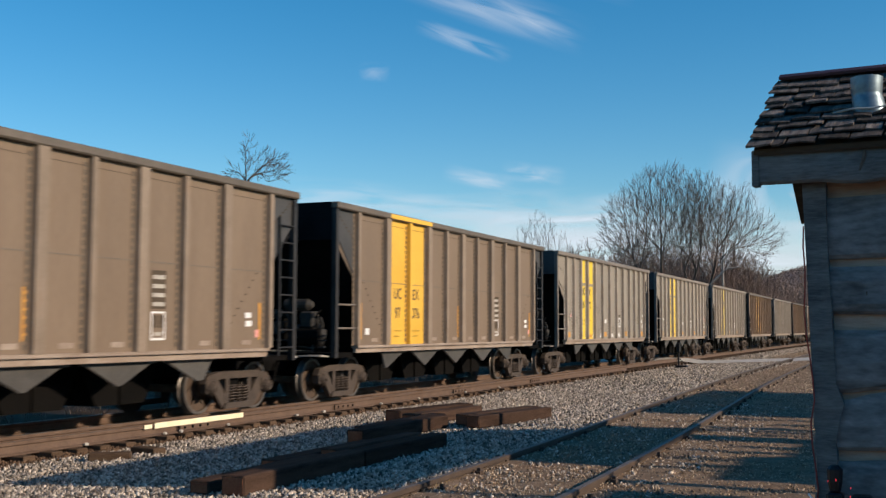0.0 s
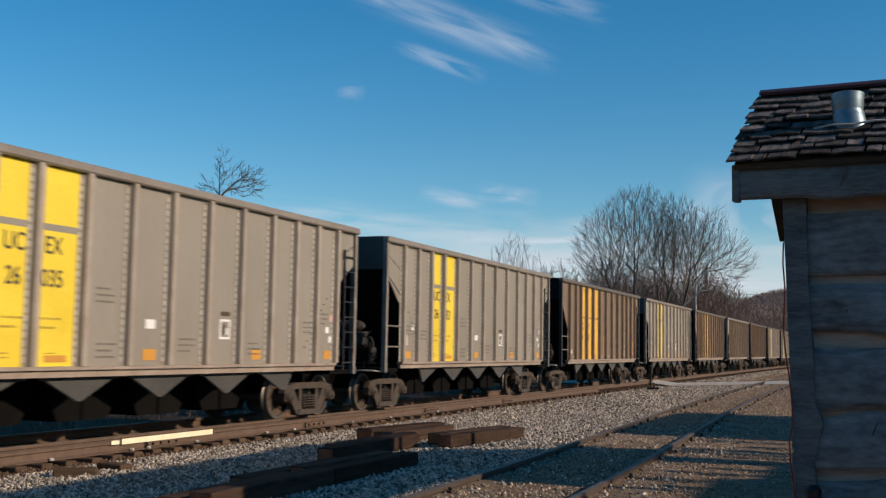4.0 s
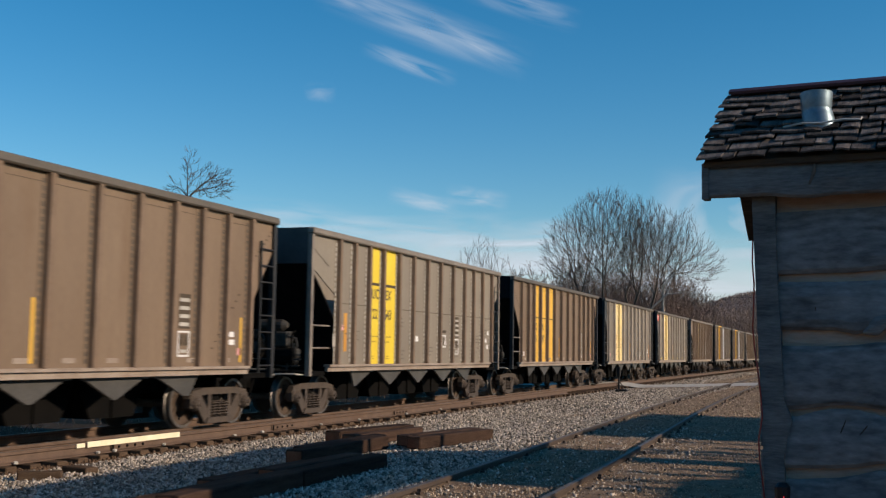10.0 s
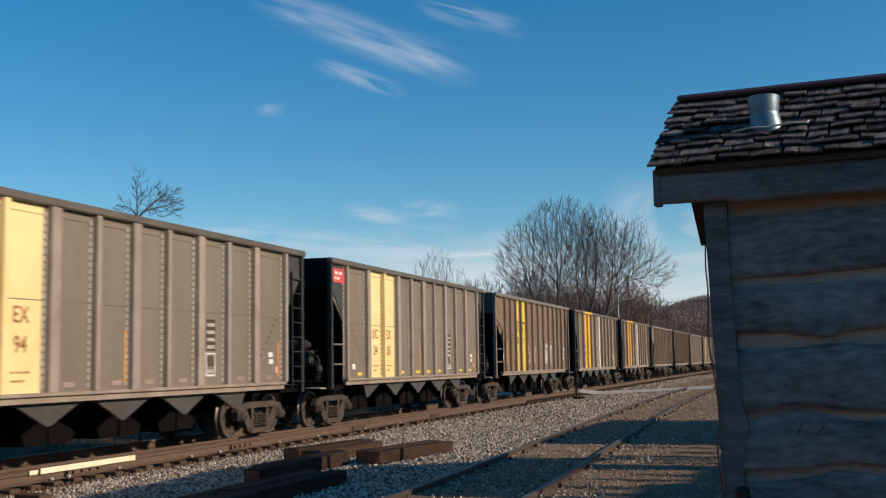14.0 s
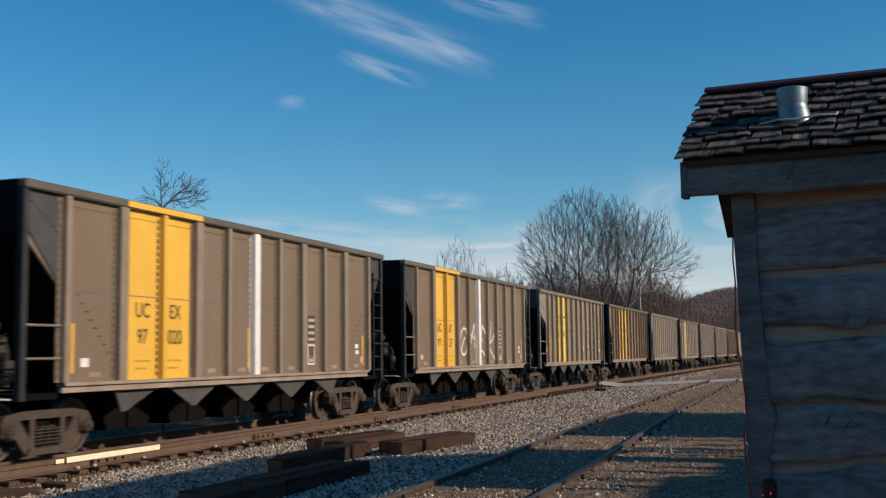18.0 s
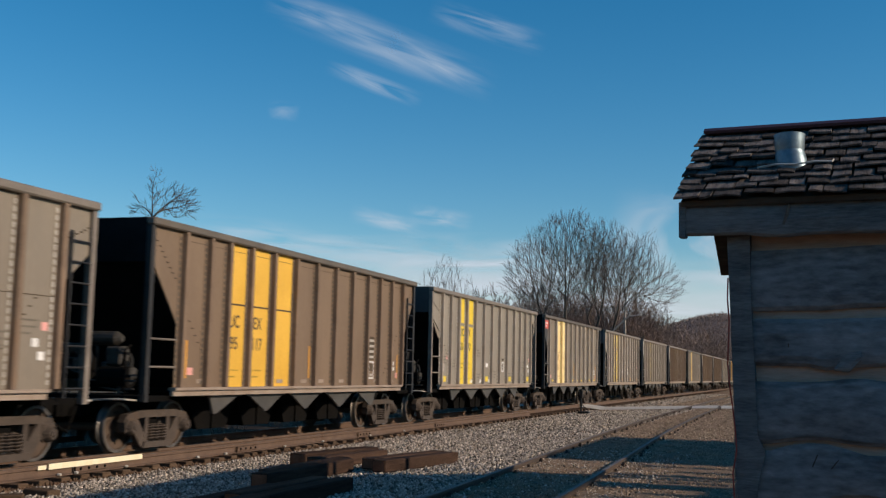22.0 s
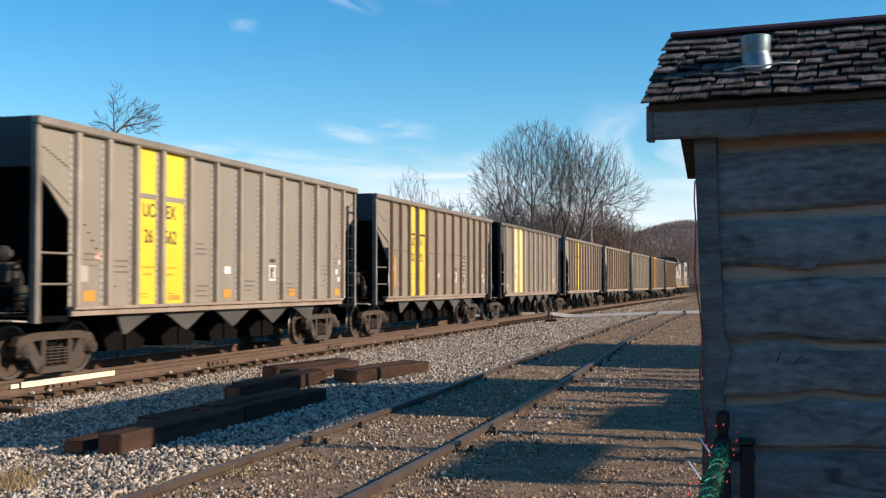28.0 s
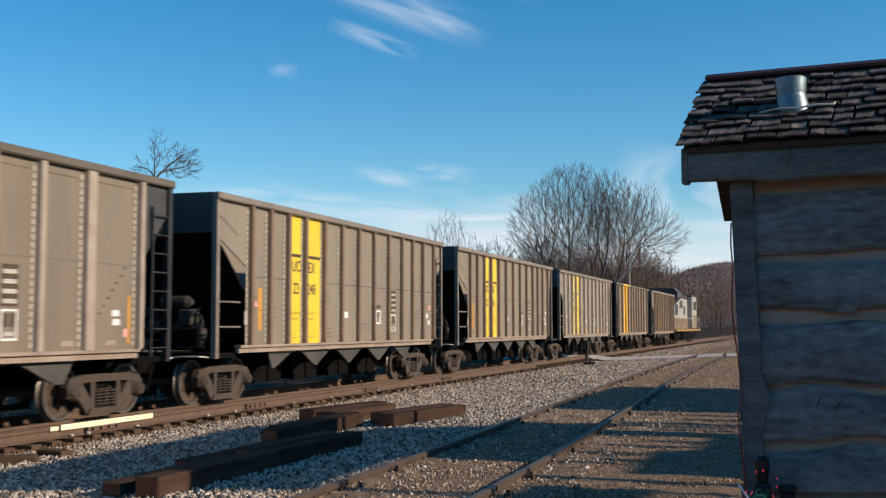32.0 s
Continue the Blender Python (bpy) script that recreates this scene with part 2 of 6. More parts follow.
RIB_BROWN = surface("rusty_rib_steel", (0.14, 0.093, 0.0605), (0.233, 0.163, 0.112), 0.7, 0, 2.2, 40, 0.08, (0.177, 0.0977, 0.0512), 1.1, 0.45, vary=0.1)
TAB = surface("dusty_rivet_heads", (0.34, 0.31, 0.27), (0.52, 0.49, 0.44), 0.6, 0, 3, 40, 0.05, vary=0.08)
TAB_DARK = surface("dark_rivet_heads", (0.075, 0.06, 0.047), (0.14, 0.115, 0.09), 0.7, 0, 3, 40, 0.05, vary=0.08)
SEAM = surface("dark_seam_paint", (0.07, 0.055, 0.04), (0.10, 0.08, 0.06), 0.8, bump=0.05)
CHORD = surface("dark_top_chord_steel", (0.0791, 0.067, 0.0539), (0.14, 0.119, 0.0977), 0.6, 0, 1.2, 30, 0.08, (0.13, 0.0884, 0.0558), 0.7, 0.4, vary=0.1)
CHORD_PALE = surface("dusty_top_chord_steel", (0.15, 0.127, 0.105), (0.24, 0.208, 0.178), 0.6, 0, 1.2, 30, 0.08, (0.17, 0.118, 0.078), 0.7, 0.4, vary=0.1)
SILL = surface("dusty_pink_sill_steel", (0.223, 0.167, 0.126), (0.372, 0.307, 0.251), 0.65, 0, 1.5, 30, 0.08, (0.205, 0.121, 0.0744), 0.9, 0.4)
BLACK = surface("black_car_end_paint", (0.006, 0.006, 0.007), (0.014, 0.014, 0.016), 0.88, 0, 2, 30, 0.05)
END_GREY = surface("dark_grey_end_paint", (0.035, 0.035, 0.036), (0.07, 0.07, 0.07), 0.6, 0, 1.5, 30, 0.05, (0.09, 0.075, 0.06), 0.8, 0.35)
POST = surface("worn_corner_post_steel", (0.12, 0.10, 0.085), (0.27, 0.23, 0.19), 0.6, 0, 2, 40, 0.08, (0.2, 0.11, 0.06), 1.2, 0.4, vary=0.1)
DARK_ROD = surface("black_ladder_steel", (0.012, 0.012, 0.013), (0.04, 0.038, 0.036), 0.6, 0, 3, 40, 0.05)
YELLOW_B = surface("bright_yellow_panel_paint", (0.66, 0.47, 0.03), (0.80, 0.60, 0.05), 0.55, 0, 0.9, 25, 0.04, (0.55, 0.38, 0.05), 0.6, 0.3, vary=0.04)
YELLOW_A = surface("orange_yellow_panel_paint", (0.64, 0.36, 0.04), (0.78, 0.47, 0.07), 0.55, 0, 0.9, 25, 0.04, (0.60, 0.34, 0.06), 0.6, 0.3, vary=0.04)
CREAM = surface("cream_yellow_panel_paint", (0.78, 0.58, 0.24), (0.90, 0.72, 0.37), 0.55, 0, 0.9, 25, 0.04, (0.80, 0.52, 0.16), 0.6, 0.35, vary=0.03)
ORANGE = surface("orange_patch_paint", (0.50, 0.22, 0.03), (0.62, 0.32, 0.06), 0.6, bump=0.04)
WHITE = surface("white_stencil_paint", (0.66, 0.65, 0.63), (0.82, 0.81, 0.80), 0.6, bump=0.04)
INK = surface("black_lettering_paint", (0.04, 0.035, 0.025), (0.09, 0.075, 0.05), 0.6, bump=0.03)
BROWN_INK = surface("brown_lettering_paint", (0.22, 0.09, 0.035), (0.36, 0.16, 0.07), 0.6, bump=0.03)
FADED = surface("worn_black_lettering", (0.30, 0.20, 0.03), (0.42, 0.29, 0.04), 0.6, bump=0.03)
FAINT_INK = surface("faded_stencil_paint", (0.115, 0.10, 0.08), (0.165, 0.145, 0.118), 0.7, bump=0.03)
RED = surface("red_placard_paint", (0.55, 0.06, 0.05), (0.68, 0.12, 0.09), 0.5, bump=0.03)
PINK = surface("pink_tag_paint", (0.70, 0.32, 0.28), (0.80, 0.42, 0.38), 0.5, bump=0.03)
CHUTE = surface("dusty_grey_hopper_steel", (0.045, 0.042, 0.0378), (0.0896, 0.0848, 0.078), 0.6, 0, 1.5, 30, 0.08, (0.072, 0.051, 0.036), 0.8, 0.4, vary=0.12)
# near-black base colour also carries the deep shade beneath the cars
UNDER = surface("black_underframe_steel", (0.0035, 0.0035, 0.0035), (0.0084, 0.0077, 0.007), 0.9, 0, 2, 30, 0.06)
TRUCK = surface("dusty_brown_truck_casting", (0.040, 0.030, 0.024), (0.090, 0.070, 0.056), 0.75, 0, 5, 50, 0.15, (0.075, 0.0413, 0.0225), 2.5, 0.4, vary=0.1)
WHEEL = surface("rusty_wheel_steel", (0.052, 0.0338, 0.0234), (0.0975, 0.0683, 0.0488), 0.7, 0, 4, 40, 0.1, (0.0325, 0.0228, 0.0163), 2.0, 0.4)
GEAR = surface("dusty_brake_steel", (0.022, 0.021, 0.019), (0.06, 0.056, 0.05), 0.6, 0, 5, 40, 0.08, (0.05, 0.033, 0.022), 2.0, 0.4)
TREAD = surface("polished_wheel_tread", (0.12, 0.108, 0.098), (0.21, 0.195, 0.18), 0.45, 0.6, 6, 60, 0.03)
RAIL = surface("rust_brown_rail_steel", (0.085, 0.053, 0.036), (0.15, 0.098, 0.068), 0.75, 0, 3, 40, 0.12, (0.10, 0.055, 0.03), 1.2, 0.45)
RAIL_TOP = surface("worn_rail_head", (0.12, 0.095, 0.075), (0.22, 0.18, 0.145), 0.5, 0.3, 3, 40, 0.04)
BRIGHT_RAIL = surface("bright_cream_rail_side", (0.82, 0.70, 0.46), (0.95, 0.86, 0.64), 0.4, 0.0, 4, 40, 0.04)
YARD_RAIL = surface("dark_yard_rail_steel", (0.042, 0.030, 0.023), (0.088, 0.062, 0.046), 0.75, 0, 3, 40, 0.12, (0.06, 0.036, 0.022), 1.2, 0.45)
YARD_HEAD = surface("dull_yard_rail_head", (0.10, 0.078, 0.062), (0.17, 0.138, 0.11), 0.6, 0.2, 3, 40, 0.04)
TIE = surface("weathered_tie_wood", (0.0638, 0.0413, 0.0263), (0.128, 0.0863, 0.0585), 0.9, 0, 2, 35, 0.35, (0.0263, 0.0188, 0.0135), 1.0, 0.4, vary=0.2, stretch=(6, 0.6, 6))
TIE_DARK = surface("creosoted_tie_wood", (0.022, 0.014, 0.011), (0.085, 0.053, 0.038), 0.95, 0, 2, 35, 0.35, (0.02, 0.014, 0.01), 1.0, 0.42, vary=0.25, stretch=(6, 0.6, 6))
TIE_END = surface("red_brown_tie_end", (0.15, 0.06, 0.035), (0.26, 0.12, 0.07), 0.9, 0, 6, 50, 0.3)
BALLAST = surface("pale_ballast_stone", (0.165, 0.136, 0.108), (0.54, 0.472, 0.395), 0.9, 0, 14, 60, 0.3, (0.17, 0.12, 0.085), 6.0, 0.42, island=0.8)
WOODS = surface("far_bare_woods", (0.15, 0.12, 0.115), (0.22, 0.178, 0.168), 0.95, bump=0, island=0.04)
GRAVEL = surface("brown_yard_gravel", (0.178, 0.124, 0.084), (0.48, 0.378, 0.278), 0.9, 0, 14, 60, 0.3, (0.20, 0.115, 0.065), 1.2, 0.42, island=0.55)
BED = surface("grey_ballast_bed", (0.042, 0.0364, 0.0308), (0.154, 0.14, 0.122), 0.95, 0, 8, 28, 0.9, (0.091, 0.0735, 0.056), 0.25, 0.35)
RUST_BED = surface("rust_stained_ballast", (0.085, 0.052, 0.032), (0.17, 0.11, 0.072), 0.95, 0, 4, 30, 0.7, (0.05, 0.035, 0.025), 0.8, 0.4)
DIRT = surface("dry_yard_dirt", (0.122, 0.082, 0.053), (0.31, 0.22, 0.148), 0.95, 0, 5, 40, 1.0, (0.22, 0.13, 0.072), 0.35, 0.42)
EARTH = surface("winter_earth", (0.085, 0.065, 0.042), (0.17, 0.135, 0.09), 0.95, 0, 0.15, 3, 0.5, (0.12, 0.10, 0.05), 0.03, 0.4)
# earth beyond the track, its colour darkened to stand for the train's shade
SHADE_EARTH = surface("dark_leaf_litter", (0.028, 0.019, 0.012), (0.075, 0.052, 0.034), 0.95, 0, 2.5, 20, 0.8, (0.02, 0.014, 0.009), 0.5, 0.4)
ASPHALT = surface("pale_crossing_pavement", (0.40, 0.375, 0.335), (0.58, 0.55, 0.50), 0.9, 0, 2, 30, 0.3)
GRASS = surface("dry_straw_grass", (0.22, 0.165, 0.085), (0.42, 0.33, 0.18), 0.9, 0, 4, 30, 0.1, island=0.3)
BARK = surface("grey_brown_bark", (0.085, 0.066, 0.054), (0.17, 0.138, 0.113), 0.9, 0, 4, 40, 0.3)
PALE_BARK = surface("pale_sycamore_bark", (0.24, 0.21, 0.18), (0.46, 0.42, 0.37), 0.85, 0, 3, 40, 0.2, (0.25, 0.20, 0.16), 0.8, 0.4)
TWIG = surface("brown_twigs", (0.13, 0.098, 0.081), (0.23, 0.178, 0.15), 0.9, bump=0, island=0.25)
SCRUB = surface("red_brown_scrub_twigs", (0.165, 0.118, 0.096), (0.27, 0.20, 0.165), 0.9, bump=0, island=0.3)
HILL = surface("bare_winter_hillside", (0.11, 0.09, 0.086), (0.16, 0.132, 0.124), 0.95, 0, 0.02, 0.25, 0.4, (0.15, 0.115, 0.10), 0.012, 0.45)
POLE = surface("weathered_pole_wood", (0.10, 0.085, 0.07), (0.19, 0.165, 0.14), 0.9, 0, 2, 40, 0.2)
BOARD = planking("blue_grey_weathered_board", (0.10, 0.10, 0.10), (0.25, 0.247, 0.243), (0.085, 0.080, 0.078))
TRIM = surface("grey_weathered_trim", (0.0825, 0.0825, 0.081), (0.217, 0.214, 0.206), 0.9, 0, 3, 26, 0.4, (0.075, 0.0675, 0.06), 1.5, 0.35, vary=0.1, stretch=(0.8, 4, 5))
FRESH = surface("tan_inner_board", (0.32, 0.225, 0.172), (0.48, 0.36, 0.285), 0.9, 0, 3, 26, 0.3, stretch=(0.7, 4, 5))
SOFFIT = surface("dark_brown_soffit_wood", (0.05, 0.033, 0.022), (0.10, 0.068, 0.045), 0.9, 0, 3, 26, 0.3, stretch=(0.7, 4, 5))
SHAKE = surface("dark_weathered_shake", (0.036, 0.030, 0.028), (0.17, 0.147, 0.133), 0.9, 0, 6, 40, 0.6, (0.03, 0.025, 0.023), 5, 0.42, vary=0.65, stretch=(6, 1, 1))
RIDGE = surface("maroon_ridge_metal", (0.055, 0.022, 0.026), (0.09, 0.04, 0.045), 0.45, 0.3, 3, 30, 0.05)
ZINC = surface("galvanised_vent_metal", (0.10, 0.14, 0.165), (0.19, 0.25, 0.285), 0.42, 0.75, 4, 50, 0.04)
IRON = surface("black_railing_paint", (0.008, 0.008, 0.009), (0.018, 0.018, 0.02), 0.45, bump=0.04)
PINE = surface("green_garland_foil", (0.01, 0.10, 0.055), (0.03, 0.22, 0.12), 0.45, bump=0, island=0.4)
CORD = surface("red_cable_jacket", (0.22, 0.028, 0.02), (0.30, 0.05, 0.035), 0.5, bump=0)
WIRE = surface("white_plastic_wire", (0.6, 0.62, 0.6), (0.72, 0.73, 0.72), 0.4, bump=0)
BULB = glow("red_light_bulb", (1.0, 0.05, 0.07), 1.1)
CAB_WHITE = surface("dirty_white_loco_paint", (0.25, 0.235, 0.215), (0.40, 0.385, 0.355), 0.55, 0, 1.5, 25, 0.04, (0.3, 0.26, 0.21), 0.6, 0.35)
CAB_TAN = surface("brown_loco_grime", (0.15, 0.10, 0.06), (0.24, 0.17, 0.105), 0.65, 0, 1.5, 25, 0.04)
CAB_GREY = surface("dark_grey_loco_roof", (0.035, 0.035, 0.04), (0.065, 0.065, 0.07), 0.6, bump=0.04)
GLASS = surface("dark_cab_glass", (0.01, 0.011, 0.012), (0.015, 0.016, 0.018), 0.08, bump=0)
LOCO_YELLOW = surface("yellow_sill_paint", (0.26, 0.14, 0.04), (0.36, 0.20, 0.055), 0.55, bump=0.04)


# ---- ground: one sheet, a shallow ballast shoulder between yard and main track
TRACK_X, RAIL_Z = -12.63, 0.02
CAR_Z = -0.04                 # the car bodies are measured from here; their trucks stand on the rails


def siding_x(y):
    """The yard track's centre line, drawing nearer to the main track far off."""
    u = max(y - 8, 0)
    return -3.61 - 0.004 * u - 1.6 * u * u / (u * u + 576)


def ground_z(x, y):
    k = min(max((-4.8 - x) / 5.6, 0), 1)
    base = -0.27 * k
    if y > 140:
        base += (y - 140) * 0.004
    return base


def steps(*runs):
    out = []
    for lo, hi, n in runs:
        out += [lo + (hi - lo) * i / n for i in range(n)]
    return out + [runs[-1][1]]


xs = steps((-900, -60, 10), (-60, -14.6, 12), (-14.6, -10.9, 8), (-10.9, -4.9, 30), (-4.9, 2, 36), (2, 60, 10), (60, 900, 8))
ys = steps((-300, 0, 8), (0, 6, 6), (6, 30, 120), (30, 70, 60), (70, 200, 20), (200, 2500, 12))
sheet = Shape()
for y in ys:
    for x in xs:
        dz = 0.0
        if -16 < x < 6 and 4 < y < 72:
            dz = 0.028 * noise.noise((x * 1.7, y * 1.7, 0)) + 0.02 * noise.noise((x * 5, y * 5, 3))
            if abs(x - TRACK_X) < 1.9:
                dz *= 0.3
        sheet.v.append((x, y, ground_z(x, y) + dz))
nx = len(xs)
for j in range(len(ys) - 1):
    for i in range(nx - 1):
        x, y = (xs[i] + xs[i + 1]) / 2, (ys[j] + ys[j + 1]) / 2
        sheet.f.append((j * nx + i, j * nx + i + 1, (j + 1) * nx + i + 1, (j + 1) * nx + i))
        edge = siding_x(y) - 1.1 + 0.25 * noise.noise((y * 0.6, 1, 1))
        slot = 3
        # strip behind the train, with shade put into its ground colour
        if -45 < x < -14.6:
            slot = 4
        elif -14.6 < x < -10.9:
            slot = 1
        elif -10.9 < x < edge and y < 58:
            slot = 0
        elif edge <= x < 9 and y < 200 or -10.9 < x < edge:
            slot = 2
        sheet.m.append(slot)
ground = thing("ground", "gravel railway yard ground of pale ballast, brown dirt and dry earth", "ground", kind="structure",
               shape=sheet, material=[BED, RUST_BED, DIRT, EARTH, SHADE_EARTH], smooth=True)


def stones(name, label, count, region, size, material, seed, keep=None):
    """Loose crushed stone, strewn over the ground as one heap of small lumps."""
    r = np.random.RandomState(seed)
    x0, x1, y0, y1 = region
    # more of them close by
    y = y0 + (y1 - y0) * r.rand(count) ** 1.5
    x = x0 + (x1 - x0) * r.rand(count)
    if keep is not None:
        ok = keep(x, y)
        x, y = x[ok], y[ok]
    n = len(x)
    base = np.array([[1, 0, 0], [-1, 0, 0], [0, 1, 0], [0, -1, 0], [0, 0, 1], [0, 0, -1.0]])
    v = base[None] * (1 + 0.55 * (r.rand(n, 6, 1) - 0.5)) + 0.35 * (r.rand(n, 6, 3) - 0.5)
    s = size * (0.45 + r.rand(n) ** 2 * 1.1)
    q = r.randn(n, 4)
    q /= np.linalg.norm(q, axis=1, keepdims=True)
    w, a1, b1, c1 = q.T
    rot = np.stack([np.stack([1 - 2 * (b1 * b1 + c1 * c1), 2 * (a1 * b1 - c1 * w), 2 * (a1 * c1 + b1 * w)], 1),
                    np.stack([2 * (a1 * b1 + c1 * w), 1 - 2 * (a1 * a1 + c1 * c1), 2 * (b1 * c1 - a1 * w)], 1),
                    np.stack([2 * (a1 * c1 - b1 * w), 2 * (b1 * c1 + a1 * w), 1 - 2 * (a1 * a1 + b1 * b1)], 1)], 1)
    v = np.einsum("nij,nkj->nki", rot, v * np.array([1.12, 0.76, 0.5])) * s[:, None, None]
    z = np.array([ground_z(i, j) for i, j in zip(x, y)]) + s * 0.28
    v += np.stack([x, y, z], 1)[:, None, :]
    tri = np.array([[0, 2, 4], [2, 1, 4], [1, 3, 4], [3, 0, 4], [2, 0, 5], [1, 2, 5], [3, 1, 5], [0, 3, 5]])
    f = (tri[None] + 6 * np.arange(n)[:, None, None]).reshape(-1)
    me = bpy.data.meshes.new(name)
    me.vertices.add(n * 6)
    me.vertices.foreach_set("co", v.reshape(-1))
    me.loops.add(len(f))
    me.loops.foreach_set("vertex_index", f.astype(np.int32))
    me.polygons.add(n * 8)
    me.polygons.foreach_set("loop_start", np.arange(0, len(f), 3).astype(np.int32))
    me.update(calc_edges=True)
    me.materials.append(material)
    return tagged(new(name, me), label, "gravel", kind="stuff")


def rail_path(x_at, y0, y1, step):
    n = int((y1 - y0) / step)
    return [(x_at(y0 + (y1 - y0) * i / n), y0 + (y1 - y0) * i / n) for i in range(n + 1)]


RAIL_SECTION = [(-0.07, 0), (0.07, 0), (0.07, 0.014), (0.016, 0.035), (0.012, 0.125), (0.036, 0.14), (0.037, 0.18), (0.03, 0.187),
                (-0.03, 0.187), (-0.037, 0.18), (-0.036, 0.14), (-0.012, 0.125), (-0.016, 0.035), (-0.07, 0.014)]


def rail_shape(path, top):
    """A rail of true section along (x, y) points, with its head's top at the given height."""
    s = Shape()
    k = len(RAIL_SECTION)
    for x, y in path:
        s.v += [(x + a1, y, top - 0.187 + b1) for a1, b1 in RAIL_SECTION]
    for i in range(len(path) - 1):
        for j in range(k):
            a1, b1 = i * k + j, i * k + (j + 1) % k
            s.f.append((a1, b1, b1 + k, a1 + k))
            s.m.append(1 if j == 7 else 0)
    s.f += [tuple(range(k))[::-1], tuple(range(len(s.v) - k, len(s.v)))]
    s.m += [0, 0]
    return s


def build_main_track():
    t = thing("railroad_track", "main railway track with rusty rails on wooden ties in stained ballast", "railroad track", kind="structure")
    for side in (-1, 1):
        x = TRACK_X + side * 0.755
        r = part("rail", rail_shape(rail_path(lambda y: x, -60, 420, 20), RAIL_Z), [RAIL, RAIL_TOP], t)
    # a second rail laid along the tie ends, bolted end to end, with a fresh board against it
    x, top = TRACK_X + 1.18, -0.005
    r = part("spare_rail", rail_shape(rail_path(lambda y: x, -20, 47, 67), top), [RAIL, RAIL_TOP], t, "rusty rail laid along the tie ends")
    for y0, y1, z0, z1 in ((14.60, 14.80, -0.062, 0.004), (14.86, 17.45, -0.072, 0.020)):
        part("pale_board", Shape().soft_box(x + 0.0375, x + 0.062, y0, y1, z0, z1, 0.004), BRIGHT_RAIL, r, "freshly sawn pale board against the rail")
    for y in (9.2, 15.56, 20.99, 27.6, 34.1):
        bar = Shape().box(x + 0.0165, x + 0.05, y, y + 0.89, top - 0.15, top - 0.065)
        bar.box(x + 0.05, x + 0.056, y - 0.06, y - 0.02, top - 0.17, top - 0.06, 1)
        for i in range(4):
            bar.disc((x + 0.054, y + 0.12 + 0.22 * i, top - 0.108), (1, 0, 0), 0.024, 0.014, 6, 1)
        part("joint_bar", bar, [RAIL, UNDER], r)
    clip = Shape().soft_box(-0.03, 0.03, -0.035, 0.035, 0, 0.045, 0.012).mesh("rail_clip", TAB)
    rng = random.Random(14)
    for y in (13.2, 15.08, 15.51, 16.91, 19.3, 20.4, 23.1, 25.2, 28.3, 31.0):
        part("rail_clip", clip, None, r, "pale rail clip", at=pose(x + 0.1, y, top - 0.18, 0, 0, rng.uniform(-40, 40)))
    for y in (14.3, 15.9, 17.5, 20.3, 22.4, 24.9, 29.0):
        part("rail_anchor", shared("rail_anchor|main", lambda: Shape().soft_box(-0.05, 0.05, -0.16, 0.16, 0, 0.075, 0.015), UNDER), None, r, at=pose(TRACK_X + 0.98, y, RAIL_Z - 0.205))
    tie = Shape().soft_box(-1.32, 1.47, -0.115, 0.115, -0.18, 0, 0.012).mesh("tie", TIE)
    plate = Shape().box(-0.2, 0.2, -0.1, 0.1, 0, 0.018)
    for dy in (-0.06, 0.06):
        plate.box(0.075, 0.105, dy - 0.012, dy + 0.012, 0.018, 0.055)
    plate = plate.mesh("tie_plate", RAIL)
    rng = random.Random(4)
    for i in range(150):
        y = 6 + 0.53 * i
        tilt = rng.uniform(-0.02, 0.02)
        k = part("tie", tie, None, t, at=pose(TRACK_X + rng.uniform(-0.08, 0.08), y, RAIL_Z - 0.205 + rng.uniform(-0.008, 0.008), 0, 0, math.degrees(tilt)))
        if i < 70:
            part("tie_plate", plate, None, k, at=pose(0.755, 0, 0.001))
    far = Shape()
    for i in range(200):
        y = 86 + 0.8 * i
        far.box(TRACK_X - 1.3, TRACK_X + 1.3, y, y + 0.25, RAIL_Z - 0.4, RAIL_Z - 0.2)
    o = part("far_ties", far, TIE, t)
    o["kind"] = "stuff"


def build_yard_track():
    t = thing("yard_track", "old yard track with rusty rails sunk in gravel", "railroad track", kind="structure")
    for side in (-1, 1):
        part("rail", rail_shape(rail_path(lambda y: siding_x(y) + side * 0.755, -20, 260, 2.0), 0.085), [YARD_RAIL, YARD_HEAD], t)
    tie = Shape().soft_box(-1.25, 1.25, -0.11, 0.11, -0.15, 0, 0.015).mesh("yard_tie", TIE)
    clip = Shape().box(-0.03, 0.03, -0.05, 0.05, 0, 0.06).box(-0.02, 0.02, -0.02, 0.02, 0.06, 0.09).mesh("rail_anchor", YARD_RAIL)
    rng = random.Random(8)
    for i in range(90):
        y = 5 + 0.62 * i
        k = part("tie", tie, None, t, at=pose(siding_x(y) + rng.uniform(-0.1, 0.1), y, -0.055 + rng.uniform(-0.03, 0.015), rng.uniform(-1, 1), 0, rng.uniform(-2, 2)))
        if i % 2 == 0:
            for sx in (-0.755, 0.755):
                part("rail_anchor", clip, None, k, at=pose(sx + 0.08, 0.12, 0.035))


build_main_track()
build_yard_track()

